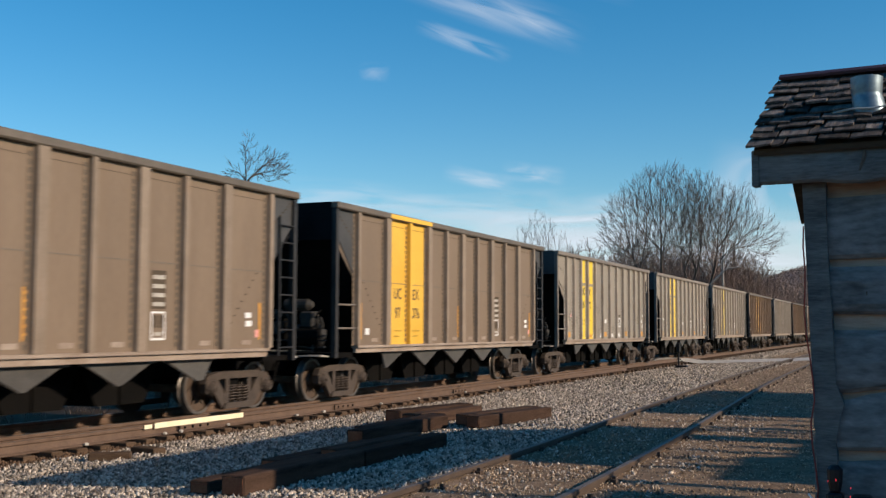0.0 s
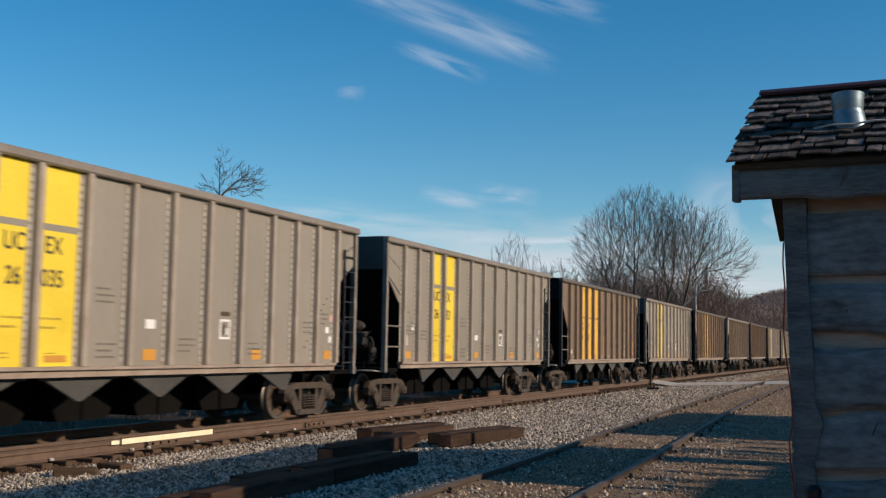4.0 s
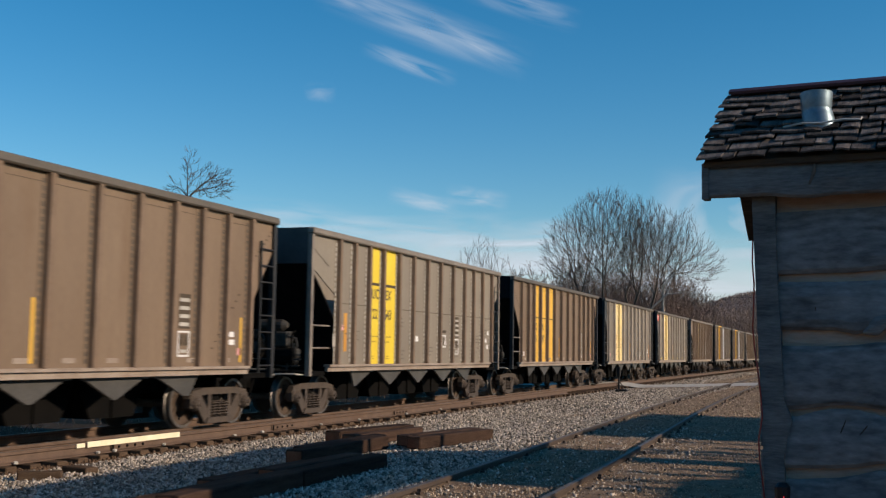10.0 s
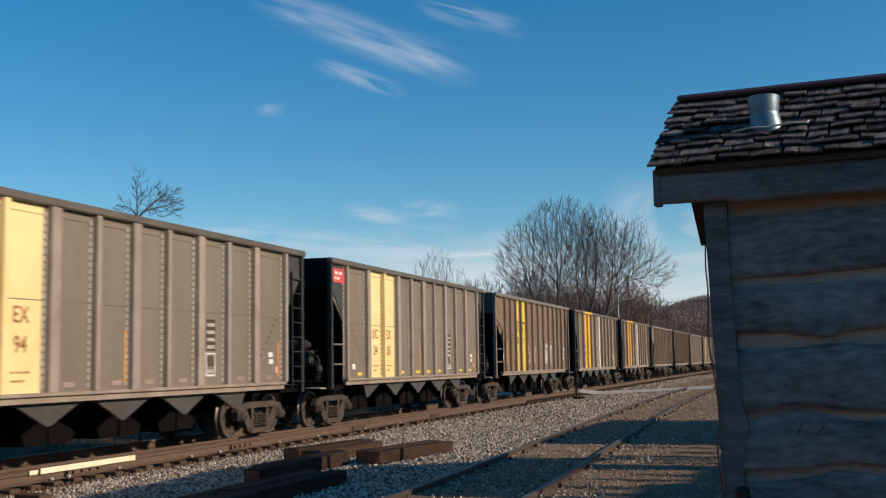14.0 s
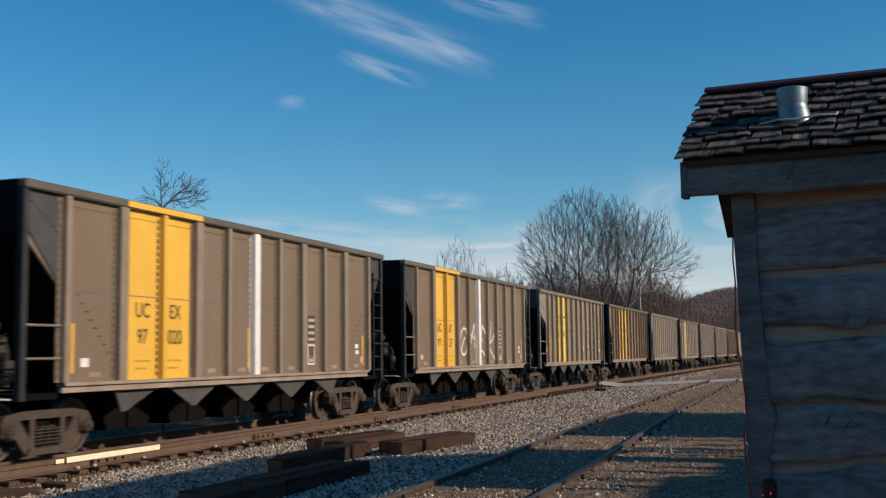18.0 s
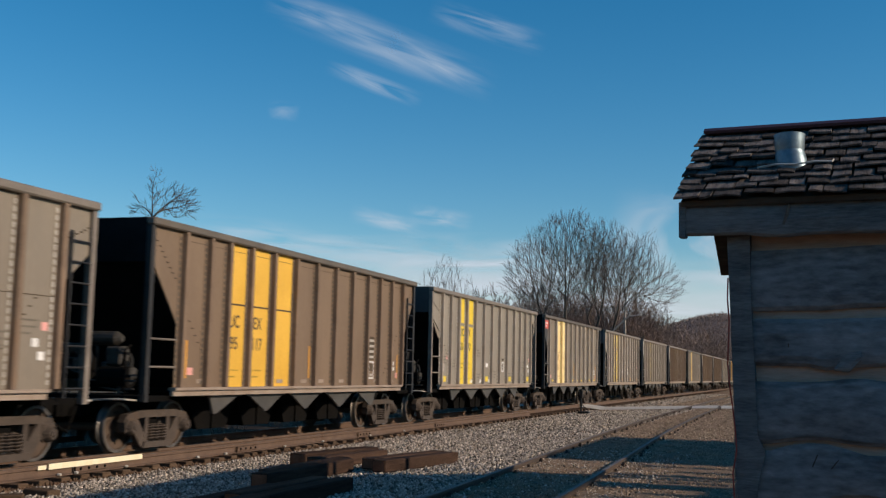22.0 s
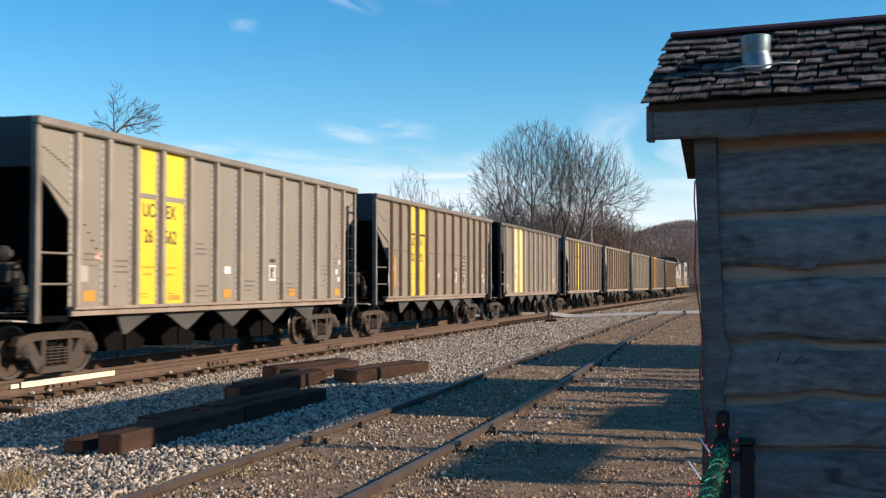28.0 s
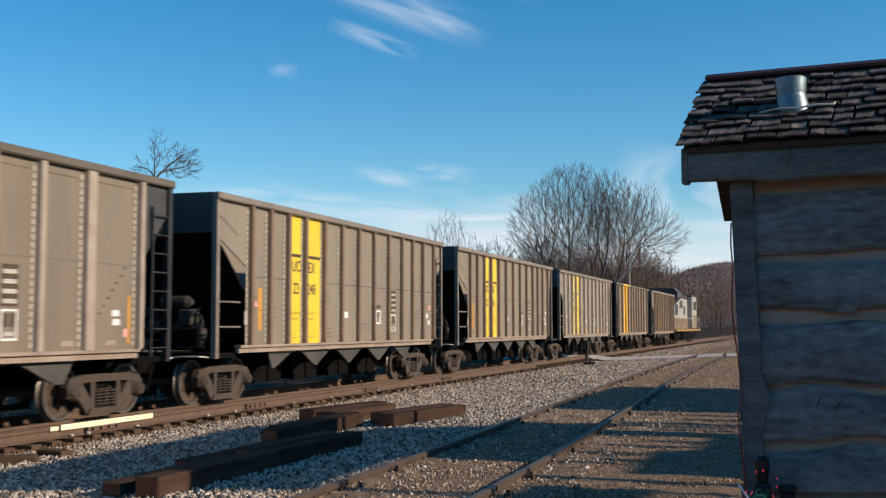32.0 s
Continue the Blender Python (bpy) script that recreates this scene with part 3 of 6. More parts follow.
# a paved grade crossing far off
cross = Shape()
for x0, x1 in ((-40, TRACK_X - 0.83), (TRACK_X - 0.66, TRACK_X + 0.66), (TRACK_X + 0.83, siding_x(61) - 0.84), (siding_x(61) - 0.66, siding_x(61) + 0.66), (siding_x(61) + 0.84, 30)):
    n = max(int((x1 - x0) / 1.0), 1)
    for i in range(n):
        a1, b1 = x0 + (x1 - x0) * i / n, x0 + (x1 - x0) * (i + 1) / n
        za, zb = [ground_z(v, 61) + (0.255 if abs(v - TRACK_X) < 1.5 else 0.12) for v in (a1, b1)]
        cross.add([(a1, 59.9, za - 0.1), (b1, 59.9, zb - 0.1), (b1, 62.4, zb - 0.1), (a1, 62.4, za - 0.1), (a1, 60.2, za), (b1, 60.2, zb), (b1, 62.1, zb), (a1, 62.1, za)],
                  [(4, 5, 6, 7), (0, 1, 5, 4), (2, 3, 7, 6)])
tagged(new("grade_crossing", cross.mesh("grade_crossing", ASPHALT)), "pale paved road crossing the tracks", "road", kind="structure")


# ---- hopper cars
RIBS = {
    "A": [1.00, 2.45, 3.66, 4.80, 5.91, 7.02, 8.07, 9.21, 10.31, 11.50, 12.93],
    "B": [1.07, 1.97, 2.85, 3.74, 4.78, 5.86, 6.93, 8.01, 9.09, 10.18, 11.12, 12.02, 12.93],
    "D": [1.44, 2.28, 3.14, 4.01, 5.06, 6.09, 7.15, 8.20, 9.27, 10.31, 11.19, 12.09, 13.06],
    "C": [1.16, 2.08, 2.83, 3.76, 4.80, 5.91, 7.02, 8.14, 9.21, 10.26, 11.13, 12.02, 12.90],
}
LOOK = {   # layout, side paint, rib paint, panel paint, lettering, end sheet paint
    "A": ("A", STEEL_A, RIB_TAN, YELLOW_A, INK, END_GREY),
    "K": ("A", STEEL_K, RIB_LIGHT, CREAM, BROWN_INK, END_GREY),
    "B": ("B", STEEL_B, RIB_LIGHT, YELLOW_B, INK, STEEL_B),
    "D": ("D", STEEL_D, RIB_BROWN, YELLOW_B, INK, STEEL_D),
    "E": ("D", STEEL_C, RIB_BROWN, YELLOW_B, INK, STEEL_C),
    "C": ("C", STEEL_C, RIB_BROWN, YELLOW_A, INK, STEEL_C),
}
LENGTH, TOP, FLOOR, SIDE, CHORD_H = 13.9, 4.28, 1.25, 1.56, 0.14
CARS = ["A 97,033", "A 97,076", "B 26,172", "B 26,035", "B 26,083", "C 96,057", "B 26,153", "C 95,208", "D 22,643", "C 96,087",
        "K 20,94", "K 24,05 r", "E 22,171 s", "A 97,020 w", "A 97,127 g", "D 22,476", "C 95,117", "B 26,473 y", "K 23,80 r", "B 26,145",
        "B 26,562", "D 22,392", "K 22,01", "D 22,248", "D 22,316", "B 26,118", "A 97,064", "D 22,205"]


def rib_shape(width, proud, tabs):
    s = Shape()
    s.prism([(0, 0), (0, 0.002), (proud, 0.02), (proud, width - 0.02), (0, width)], "z", FLOOR, TOP - CHORD_H)
    for i in range(24):
        z = FLOOR + 0.06 + i * 0.116
        s.box(0, 0.014, -0.075, -0.02, z, z + 0.075, 1)
    s.box(0, 0.005, -0.085, 0, FLOOR, TOP - CHORD_H, 2)
    return s


def end_sheet(kind, mirror):
    hi, lo = {"A": (3.62, 2.65), "B": (3.42, 2.86), "D": (3.42, 2.8), "C": (3.55, 2.25)}[kind]
    w = LENGTH - RIBS[kind][-1] if mirror else RIBS[kind][0]
    o = [(0.1, TOP - CHORD_H), (w, TOP - CHORD_H), (w, lo), (0.1, hi)]
    if mirror:
        o = [(LENGTH - p, q) for p, q in o][::-1]
    s = Shape().prism(o, "x", SIDE - 0.03, SIDE)
    for i in range(9):
        f = i / 8
        y, z = 0.16 + 0.75 * f, hi + 0.42 - (hi - lo) * 0.55 * f
        if mirror:
            y = LENGTH - y
        s.box(SIDE, SIDE + 0.012, y - 0.03, y + 0.03, z - 0.012, z + 0.012, 1)
    return s


def hopper_plate(kind):
    """A hanging slope gusset between two doors; the outer ones are cut off square."""
    z0, z1 = 0.72, 1.1
    if kind == 0:
        o = [(-0.86, z1), (0.86, z1), (0.05, z0), (-0.05, z0)]
    elif kind < 0:
        o = [(-0.4, z1), (0.86, z1), (-0.1, z0), (-0.22, z0)]
    else:
        o = [(-0.86, z1), (0.5, z1), (0.25, z0), (0.05, z0)]
    return Shape().prism(o, "x", SIDE - 0.16, SIDE - 0.11).box(SIDE - 0.11, SIDE - 0.09, -0.9 if kind >= 0 else -0.35, 0.9 if kind <= 0 else 0.5, z1 - 0.05, z1)


def chute_shape():
    s = Shape()
    s.prism([(-0.6, 0.36), (0.6, 0.36), (1.0, 1.1), (-1.0, 1.1)], "x", -0.7, 0.7)
    s.box(0.7, 0.74, -0.06, 0.06, 0.36, 0.9)
    return s


def ladder_shape():
    s = Shape()
    y0, y1 = LENGTH - 0.62, LENGTH - 0.12
    s.box(SIDE + 0.03, SIDE + 0.07, y0 - 0.02, y0 + 0.02, 1.1, 3.75)
    for i in range(8):
        z = 1.25 + i * 0.335
        s.tube([(SIDE + 0.05, y0, z), (SIDE + 0.05, y1, z)], 0.016, 5)
    return s


def end_gear_shape(y, d):
    """Coupler, draft sill end, platform and brake gear; d points outwards along the car."""
    s = Shape()
    s.box(-0.2, 0.2, min(y, y + d * 0.5), max(y, y + d * 0.5), 0.72, 1.0)
    s.box(-0.13, 0.13, min(y + d * 0.5, y + d * 0.79), max(y + d * 0.5, y + d * 0.79), 0.74, 1.0)
    s.box(-1.5, 1.5, min(y - d * 0.02, y - d * 1.0), max(y - d * 0.02, y - d * 1.0), 1.0, 1.1)
    s.tube([(0.55, y - d * 0.25, 1.42), (1.15, y - d * 0.25, 1.42)], 0.2, 10)
    s.tube([(-0.9, y - d * 0.5, 1.6), (0.1, y - d * 0.5, 1.6)], 0.24, 10)
    s.tube([(1.1, y - d * 0.12, 1.1), (1.1, y - d * 0.12, 1.9), (1.1, y - d * 0.3, 2.0)], 0.025, 5)
    s.tube([(0.3, y + d * 0.1, 0.9), (0.32, y + d * 0.35, 0.45), (0.2, y + d * 0.62, 0.62)], 0.03, 6)
    return s


def brake_gear_shape():
    """Air brake valve, cylinder, hand wheel and pipes on the car's front end."""
    s = Shape()
    s.soft_box(0.62, 0.95, 0.22, 0.52, 1.62, 1.98, 0.04).soft_box(0.5, 0.66, 0.26, 0.46, 1.45, 1.7, 0.03)
    s.tube([(0.2, 0.38, 2.12), (0.75, 0.38, 2.12)], 0.13, 12).tube([(0.75, 0.38, 2.12), (0.86, 0.38, 2.12)], [0.13, 0.06], 12)
    s.tube([(0.95, 0.3, 1.85), (1.1, 0.3, 1.84), (1.16, 0.28, 1.7), (1.16, 0.25, 1.3)], 0.02, 6).tube([(0.4, 0.3, 2.0), (0.42, 0.28, 1.5), (0.8, 0.25, 1.42), (1.2, 0.2, 1.44)], 0.018, 6)
    s.soft_box(1.0, 1.2, 0.2, 0.4, 1.4, 1.6, 0.03).soft_box(-0.1, 0.12, 0.25, 0.4, 1.5, 1.75, 0.03).tube([(1.05, 0.3, 1.6), (1.05, 0.3, 1.72)], 0.05, 8)
    s.tube([(-0.4, 0.35, 1.95), (0.05, 0.35, 1.92)], 0.1, 10)
    s.tube([(0.55, 0.3, 1.5), (0.55, 0.2, 1.25), (0.9, 0.15, 1.2), (1.3, 0.12, 1.22)], 0.022, 6)
    s.tube([(0.1, 0.1, 1.36), (1.35, 0.1, 1.36)], 0.02, 6).tube([(1.0, 0.12, 1.12), (1.0, 0.2, 1.62)], 0.02, 6)
    ring = [(0.2 + 0.26 * math.cos(i * math.pi / 8), 0.05, 1.75 + 0.26 * math.sin(i * math.pi / 8)) for i in range(17)]
    s.tube(ring, 0.018, 5)
    for i in range(3):
        w = i * math.pi / 3
        s.tube([(0.2 - 0.26 * math.cos(w), 0.05, 1.75 - 0.26 * math.sin(w)), (0.2 + 0.26 * math.cos(w), 0.05, 1.75 + 0.26 * math.sin(w))], 0.012, 5)
    return s


def cut_lever_shape(y, d):
    return Shape().tube([(1.45, y - d * 0.1, 1.02), (1.45, y + d * 0.32, 1.05), (1.2, y + d * 0.36, 1.05), (0.2, y + d * 0.36, 0.98)], 0.018, 5)


def slope_shape(mirror):
    o = [(0.02, 3.5), (0.07, 3.5), (2.75, 1.12), (2.65, 1.12)]
    if mirror:
        o = [(LENGTH - p, q) for p, q in o][::-1]
    return Shape().prism(o, "x", -1.5, 1.52)


def wheel_shape():
    s = Shape()
    for d in (-1, 1):
        prof = [(0.60, 0.0), (0.66, 0.10), (0.68, 0.13), (0.70, 0.36), (0.685, 0.40), (0.685, 0.482), (0.712, 0.482), (0.725, 0.459), (0.82, 0.452),
                (0.82, 0.40), (0.775, 0.385), (0.755, 0.15), (0.80, 0.12), (0.80, 0.0)]
        n, k = 28, len(prof)
        base = len(s.v)
        for i in range(n):
            w = 2 * math.pi * i / n
            s.v += [(d * px, pr * math.cos(w), pr * math.sin(w)) for px, pr in prof]
        for i in range(n):
            for j in range(k - 1):
                p, q = base + i * k + j, base + ((i + 1) % n) * k + j
                s.f.append((p, p + 1, q + 1, q) if d > 0 else (q, q + 1, p + 1, p))
                s.m.append(1 if j in (5, 6, 7, 8) else 0)
        for i in range(6):
            w = 2 * math.pi * i / 6
            s.disc((d * 0.782, 0.27 * math.cos(w), 0.27 * math.sin(w)), (1, 0, 0), 0.03, 0.012, 6, 0)
    s.tube([(-1.02, 0, 0), (1.02, 0, 0)], 0.075, 10)
    return s


def frame_shape():
    """A cast truck side frame with its open windows."""
    s = Shape()
    x0, x1 = -0.07, 0.07
    s.prism([(-1.08, 0.56), (-0.98, 0.70), (-0.6, 0.76), (0.6, 0.76), (0.98, 0.70), (1.08, 0.56), (0.72, 0.60), (0.55, 0.63), (-0.55, 0.63), (-0.72, 0.60)], "x", x0, x1)
    for d in (-1, 1):
        leg = [(d * 0.94, 0.60), (d * 0.66, 0.64), (d * 0.28, 0.18), (d * 0.48, 0.07)]
        s.prism(leg if d > 0 else leg[::-1], "x", x0 + 0.01, x1 - 0.01)
        s.box(x0 + 0.005, x1 - 0.005, d * 0.36 - 0.055, d * 0.36 + 0.055, 0.15, 0.66)
        s.soft_box(x0 - 0.03, x1 + 0.03, d * 0.889 - 0.15, d * 0.889 + 0.15, 0.36, 0.64, 0.03)
        s.tube([(x1 - 0.02, d * 0.889, 0.46), (x1 + 0.06, d * 0.889, 0.46), (x1 + 0.115, d * 0.889, 0.46)], [0.15, 0.125, 0.09], 12)
        s.disc((x1 + 0.125, d * 0.889, 0.46), (1, 0, 0), 0.045, 0.015, 8)
    s.prism([(-0.50, 0.08), (0.50, 0.08), (0.44, 0.19), (-0.44, 0.19)], "x", x0 - 0.05, x1 + 0.03)
    return s


def spring_shape():
    s = Shape()
    s.tube([(0.075 * math.cos(i * 0.7854), 0.075 * math.sin(i * 0.7854), 0.2 + i * 0.0066) for i in range(46)], 0.017, 4)
    return s


def build_truck():
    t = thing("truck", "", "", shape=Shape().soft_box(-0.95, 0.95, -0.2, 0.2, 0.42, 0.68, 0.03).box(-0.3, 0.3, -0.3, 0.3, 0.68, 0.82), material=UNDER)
    t.data.name = "bolster"
    fm, sm = frame_shape().mesh("side_frame", TRUCK), spring_shape().mesh("spring", TRUCK)
    for d in (-1, 1):
        part("side_frame", fm, None, t, at=pose(d * 1.0, 0, 0, 0, 0, 0 if d > 0 else 180))
        for y in (-0.2, 0, 0.2) if d > 0 else ():
            part("spring", sm, None, t, at=pose(1.03, y, 0))
    wm = wheel_shape().mesh("wheelset", [WHEEL, TREAD], smooth=False)
    ws = [part("wheelset", wm, None, t, "rusty solid steel wheels on an axle", at=pose(0, d * 0.889, 0.457)) for d in (-1, 1)]
    return t, ws


def train_run(t):
    """How far the first car's front stands along the track at t seconds."""
    def ease(u):
        u = min(max(u, 0.0), 1.0)
        return u * u * (3 - 2 * u)
    return 4.754 - 10.6310 * t - 0.008258 * t * t + 0.000189 * t ** 3 + 0.05 * ease((t - 9) / 3) + 0.29 * ease((t - 28.8) / 1.3)


PITCH = 15.493
first_truck, wheelsets = build_truck()
TURN_ROWS = [(i / 15, -(train_run(i / 15) - train_run(0)) / 0.4572) for i in range(481)]
trucks_used = []


def add_truck(car, y):
    at = pose(0, y, RAIL_Z - CAR_Z)
    k = copy_thing(first_truck, at) if trucks_used else first_truck
    trucks_used.append(k)
    k.matrix_basis = at
    k.parent = car
    return k


def letters(text, y, z, size, material, parent, x):
    c = bpy.data.curves.new("lettering", "FONT")
    c.body, c.size, c.align_x, c.align_y, c.extrude = text, size, "CENTER", "CENTER", 0.0015
    c.offset = 0.004
    c.materials.append(material)
    ob = new("lettering", c)
    ob.parent = parent
    ob.matrix_basis = pose(x, y, z, 90, 0, 90) @ Matrix.Diagonal((0.86, 1, 1, 1))
    return ob


def plate_mesh(w, h, mat):
    key = "stencil|%s|%.2f|%.2f" % (mat.name, w, h)
    return shared(key, lambda: Shape().box(0, 0.004, -w / 2, w / 2, -h / 2, h / 2), mat)


def mark(name, car, y, z, w, h, mat, label="", x=SIDE + 0.003):
    return part(name, plate_mesh(w, h, mat), None, car, label, at=pose(x, y, z))


def bars_mesh(rows, w, h, gap, mat, key):
    def make():
        s = Shape()
        r = random.Random(key)
        for i in range(rows):
            a1, u = w * r.uniform(0.7, 1.0), 0.0
            while u < a1:
                d = h * r.uniform(0.9, 2.6)
                s.box(0, 0.003, -w / 2 + u, -w / 2 + u + d, -i * gap - h, -i * gap)
                u += d + h * r.uniform(0.5, 1.1)
        return s
    return shared("small_writing|%s|%s" % (key, mat.name), make, mat)


def data_box_mesh():
    """A white-framed data block under dark bars."""
    def make():
        s = Shape()
        s.box(0, 0.003, -0.18, 0.18, 0.50, 1.12, 1)
        for i in range(4):
            s.box(0.003, 0.006, -0.15, 0.15, 0.98 - i * 0.145, 1.045 - i * 0.145, 2)
        s.box(0, 0.003, -0.18, -0.15, 0, 0.46).box(0, 0.003, 0.15, 0.18, 0, 0.46)
        s.box(0, 0.003, -0.15, 0.15, 0, 0.035).box(0, 0.003, -0.15, 0.15, 0.43, 0.46)
        s.box(0, 0.003, -0.13, -0.02, 0.2, 0.4, 1).box(0, 0.003, 0.02, 0.13, 0.2, 0.4, 1).box(0, 0.003, -0.1, 0.1, 0.07, 0.13, 2)
        return s
    return shared("data_stencil|", make, [WHITE, SEAM, TAB])


def small_box_mesh():
    def make():
        s = Shape()
        s.box(0, 0.003, -0.17, -0.13, 0, 0.36).box(0, 0.003, 0.13, 0.17, 0, 0.36)
        s.box(0, 0.003, -0.13, 0.13, 0, 0.04).box(0, 0.003, -0.13, 0.13, 0.32, 0.36)
        s.box(0, 0.003, -0.08, 0.0, 0.08, 0.28, 1).box(0, 0.003, 0.03, 0.09, 0.08, 0.2)
        s.box(0, 0.003, -0.15, 0.15, 0.42, 0.5, 1)
        return s
    return shared("data_stencil|small", make, [WHITE, SEAM])


def stroke(points, width):
    """A painted stroke on the car's side through (y, z) points."""
    s = Shape()
    fine = []
    for i in range(len(points) - 1):
        p0, p1, p2, p3 = [Vector(points[min(max(i + k, 0), len(points) - 1)]) for k in (-1, 0, 1, 2)]
        fine += [0.5 * (2 * p1 + (p2 - p0) * u + (2 * p0 - 5 * p1 + 4 * p2 - p3) * u * u + (3 * p1 - p0 - 3 * p2 + p3) * u ** 3) for u in (0, 0.25, 0.5, 0.75)]
    points = [(p.x, p.y) for p in fine + [Vector(points[-1])]]
    n = len(points)
    for i, p in enumerate(points):
        a1, b1 = Vector(points[max(i - 1, 0)]), Vector(points[min(i + 1, n - 1)])
        d = (b1 - a1).normalized() * width / 2 * (1.0 if 0 < i < n - 1 else 0.6)
        for x, k in ((0.0, -1), (0.0, 1), (0.003, 1), (0.003, -1)):
            s.v.append((x, p[0] - d.y * k, p[1] + d.x * k))
    for i in range(n - 1):
        for q in range(4):
            s.f.append((i * 4 + q, i * 4 + (q + 1) % 4, i * 4 + 4 + (q + 1) % 4, i * 4 + 4 + q))
            s.m.append(0)
    s.f += [(0, 1, 2, 3), (n * 4 - 1, n * 4 - 2, n * 4 - 3, n * 4 - 4)]
    s.m += [0, 0]
    return s


COLOUR_WORDS = {"A": "brown-grey coal hopper car with two orange-yellow panels", "K": "dusty brown-grey coal hopper car with two cream panels",
                "B": "light grey coal hopper car with two bright yellow panels", "D": "olive-grey coal hopper car with two yellow panels",
                "E": "rust-brown coal hopper car with two yellow panels",
                "C": "rust-brown steel coal hopper car with three yellow panels"}


def build_car(k, spec):
    style, numbers, *extra = spec.split()
    extra = extra[0] if extra else ""
    left, right = numbers.split(",")
    lay, paint, rib_paint, yellow, ink, end_paint = LOOK[style]
    label = COLOUR_WORDS[style]
    label += {"w": ", one rib white", "g": ", white spray-painted", "s": ", white scribbles", "r": ", red placard",
              "y": ", yellow patches"}.get(extra, "")
    car = thing("hopper_car", label, "freight car", at=pose(TRACK_X, train_run(0) + PITCH * k, CAR_Z), group="cars of the coal train")
    rng = random.Random(100 + k)
    ribs = RIBS[lay]
    wide = {"A": (0.26, 0.16), "B": (0.15, 0.15), "D": (0.15, 0.15), "C": (0.14, 0.14)}[lay]
    for i, y in enumerate(ribs):
        w = wide[0] if i % 2 else wide[1]
        mats = [rib_paint, TAB_DARK if style in "AC" else TAB, paint]
        key = "rib|%s|%.2f" % (style, w)
        if lay == "A" and i == 2:
            mats, key = [yellow, TAB_DARK, yellow], key + "gold"
        if extra == "w" and i == 5 or extra == "g" and i == 5:
            mats, key = [WHITE, TAB, paint], key + "white"
        part("rib", shared(key, lambda: rib_shape(w, 0.1, lay), mats), None, car, "white-painted rib" if "white" in key else "yellow-painted rib" if "gold" in key else "", at=pose(SIDE, y - w / 2, 0))
    gold = {"A": (1, 2), "B": (2, 3), "D": (2, 3), "C": (2, 3, 4)}[lay]
    for i in range(len(ribs) - 1):
        y0, y1 = ribs[i] + 0.07, ribs[i + 1] - 0.07
        m = yellow if i in gold else paint
        key = "side_panel|%s|%d" % (style, i)
        part("side_panel", shared(key, lambda: Shape().box(SIDE - 0.03, SIDE, ribs[i] - 0.06, ribs[i + 1] + 0.06, FLOOR, TOP - CHORD_H), m), None, car,
             {YELLOW_A: "orange-yellow panel", YELLOW_B: "bright yellow panel", CREAM: "cream panel"}.get(m, ""))
        # a riveted seam under the top edge, and the line across the yellow
        if i in gold and lay != "A":
            z, h = {"B": (3.2, 0.10), "D": (3.2, 0.07), "C": (2.9, 0.035)}[lay]
            part("stripe", shared("stripe|%s|%d" % (style, i), lambda: Shape().box(SIDE, SIDE + 0.004, y0 - 0.02, y1 + 0.02, z, z + h), paint if style == "B" else SEAM), None, car)
        elif lay == "A" or style in "DE":
            part("panel_seam", shared("panel_seam|%s|%d" % (style, i), lambda: Shape().box(SIDE, SIDE + 0.006, y0, y1, 2.66, 2.675), FAINT_INK if lay == "A" else SEAM), None, car)
    for mirror in (False, True):
        part("end_side_sheet", shared("end_side_sheet|%s|%d" % (style, mirror), lambda: end_sheet(lay, mirror), [end_paint, SEAM]), None, car,
             "dark end sheet with a slanted edge" if lay == "A" else "")
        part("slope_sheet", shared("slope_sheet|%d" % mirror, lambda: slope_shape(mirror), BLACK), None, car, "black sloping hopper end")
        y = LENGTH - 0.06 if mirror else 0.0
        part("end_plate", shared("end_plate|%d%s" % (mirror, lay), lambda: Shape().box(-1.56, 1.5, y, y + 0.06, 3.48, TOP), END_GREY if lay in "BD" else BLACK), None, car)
        y = LENGTH - 0.12 if mirror else 0.0
        part("corner_post", shared("corner_post|%d%s" % (mirror, style), lambda: Shape().box(SIDE - 0.05, SIDE + 0.06, y, y + 0.12, 1.0, TOP - CHORD_H + 0.01),
             POST if style in "BDE" else DARK_ROD), None, car)
        part("corner_post", shared("corner_post|far%d" % mirror, lambda: Shape().box(-1.6, -1.5, y, y + 0.12, 1.0, TOP - CHORD_H + 0.01), DARK_ROD), None, car)
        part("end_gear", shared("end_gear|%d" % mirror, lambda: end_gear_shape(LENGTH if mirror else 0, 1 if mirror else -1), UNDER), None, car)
        part("cut_lever", shared("cut_lever|%d" % mirror, lambda: cut_lever_shape(LENGTH if mirror else 0, 1 if mirror else -1), TAB), None, car, "grey uncoupling rod")
    part("brake_gear", shared("brake_gear|", brake_gear_shape, GEAR), None, car, "dusty dark air brake gear")
    for z in (1.62, 2.12):
        part("grab_iron", shared("grab_iron|%.2f" % z, lambda: Shape().tube([(SIDE + 0.03, 0.06, z), (SIDE + 0.03, 1.0, z)], 0.02, 5), POST), None, car)
    part("ladder", shared("ladder|", ladder_shape, DARK_ROD), None, car, "black steel end ladder")
    part("top_chord", shared("top_chord|" + ("pale" if lay in "BD" else "dark"), lambda: Shape().soft_box(SIDE - 0.06, SIDE + 0.115, -0.02, LENGTH + 0.02, TOP - CHORD_H, TOP, 0.025)
         .soft_box(-1.69, -1.5, -0.02, LENGTH + 0.02, TOP - CHORD_H, TOP, 0.025), CHORD_PALE if lay in "BD" else CHORD), None, car, "dusty steel top rail" if lay in "BD" else "dark steel top rail")
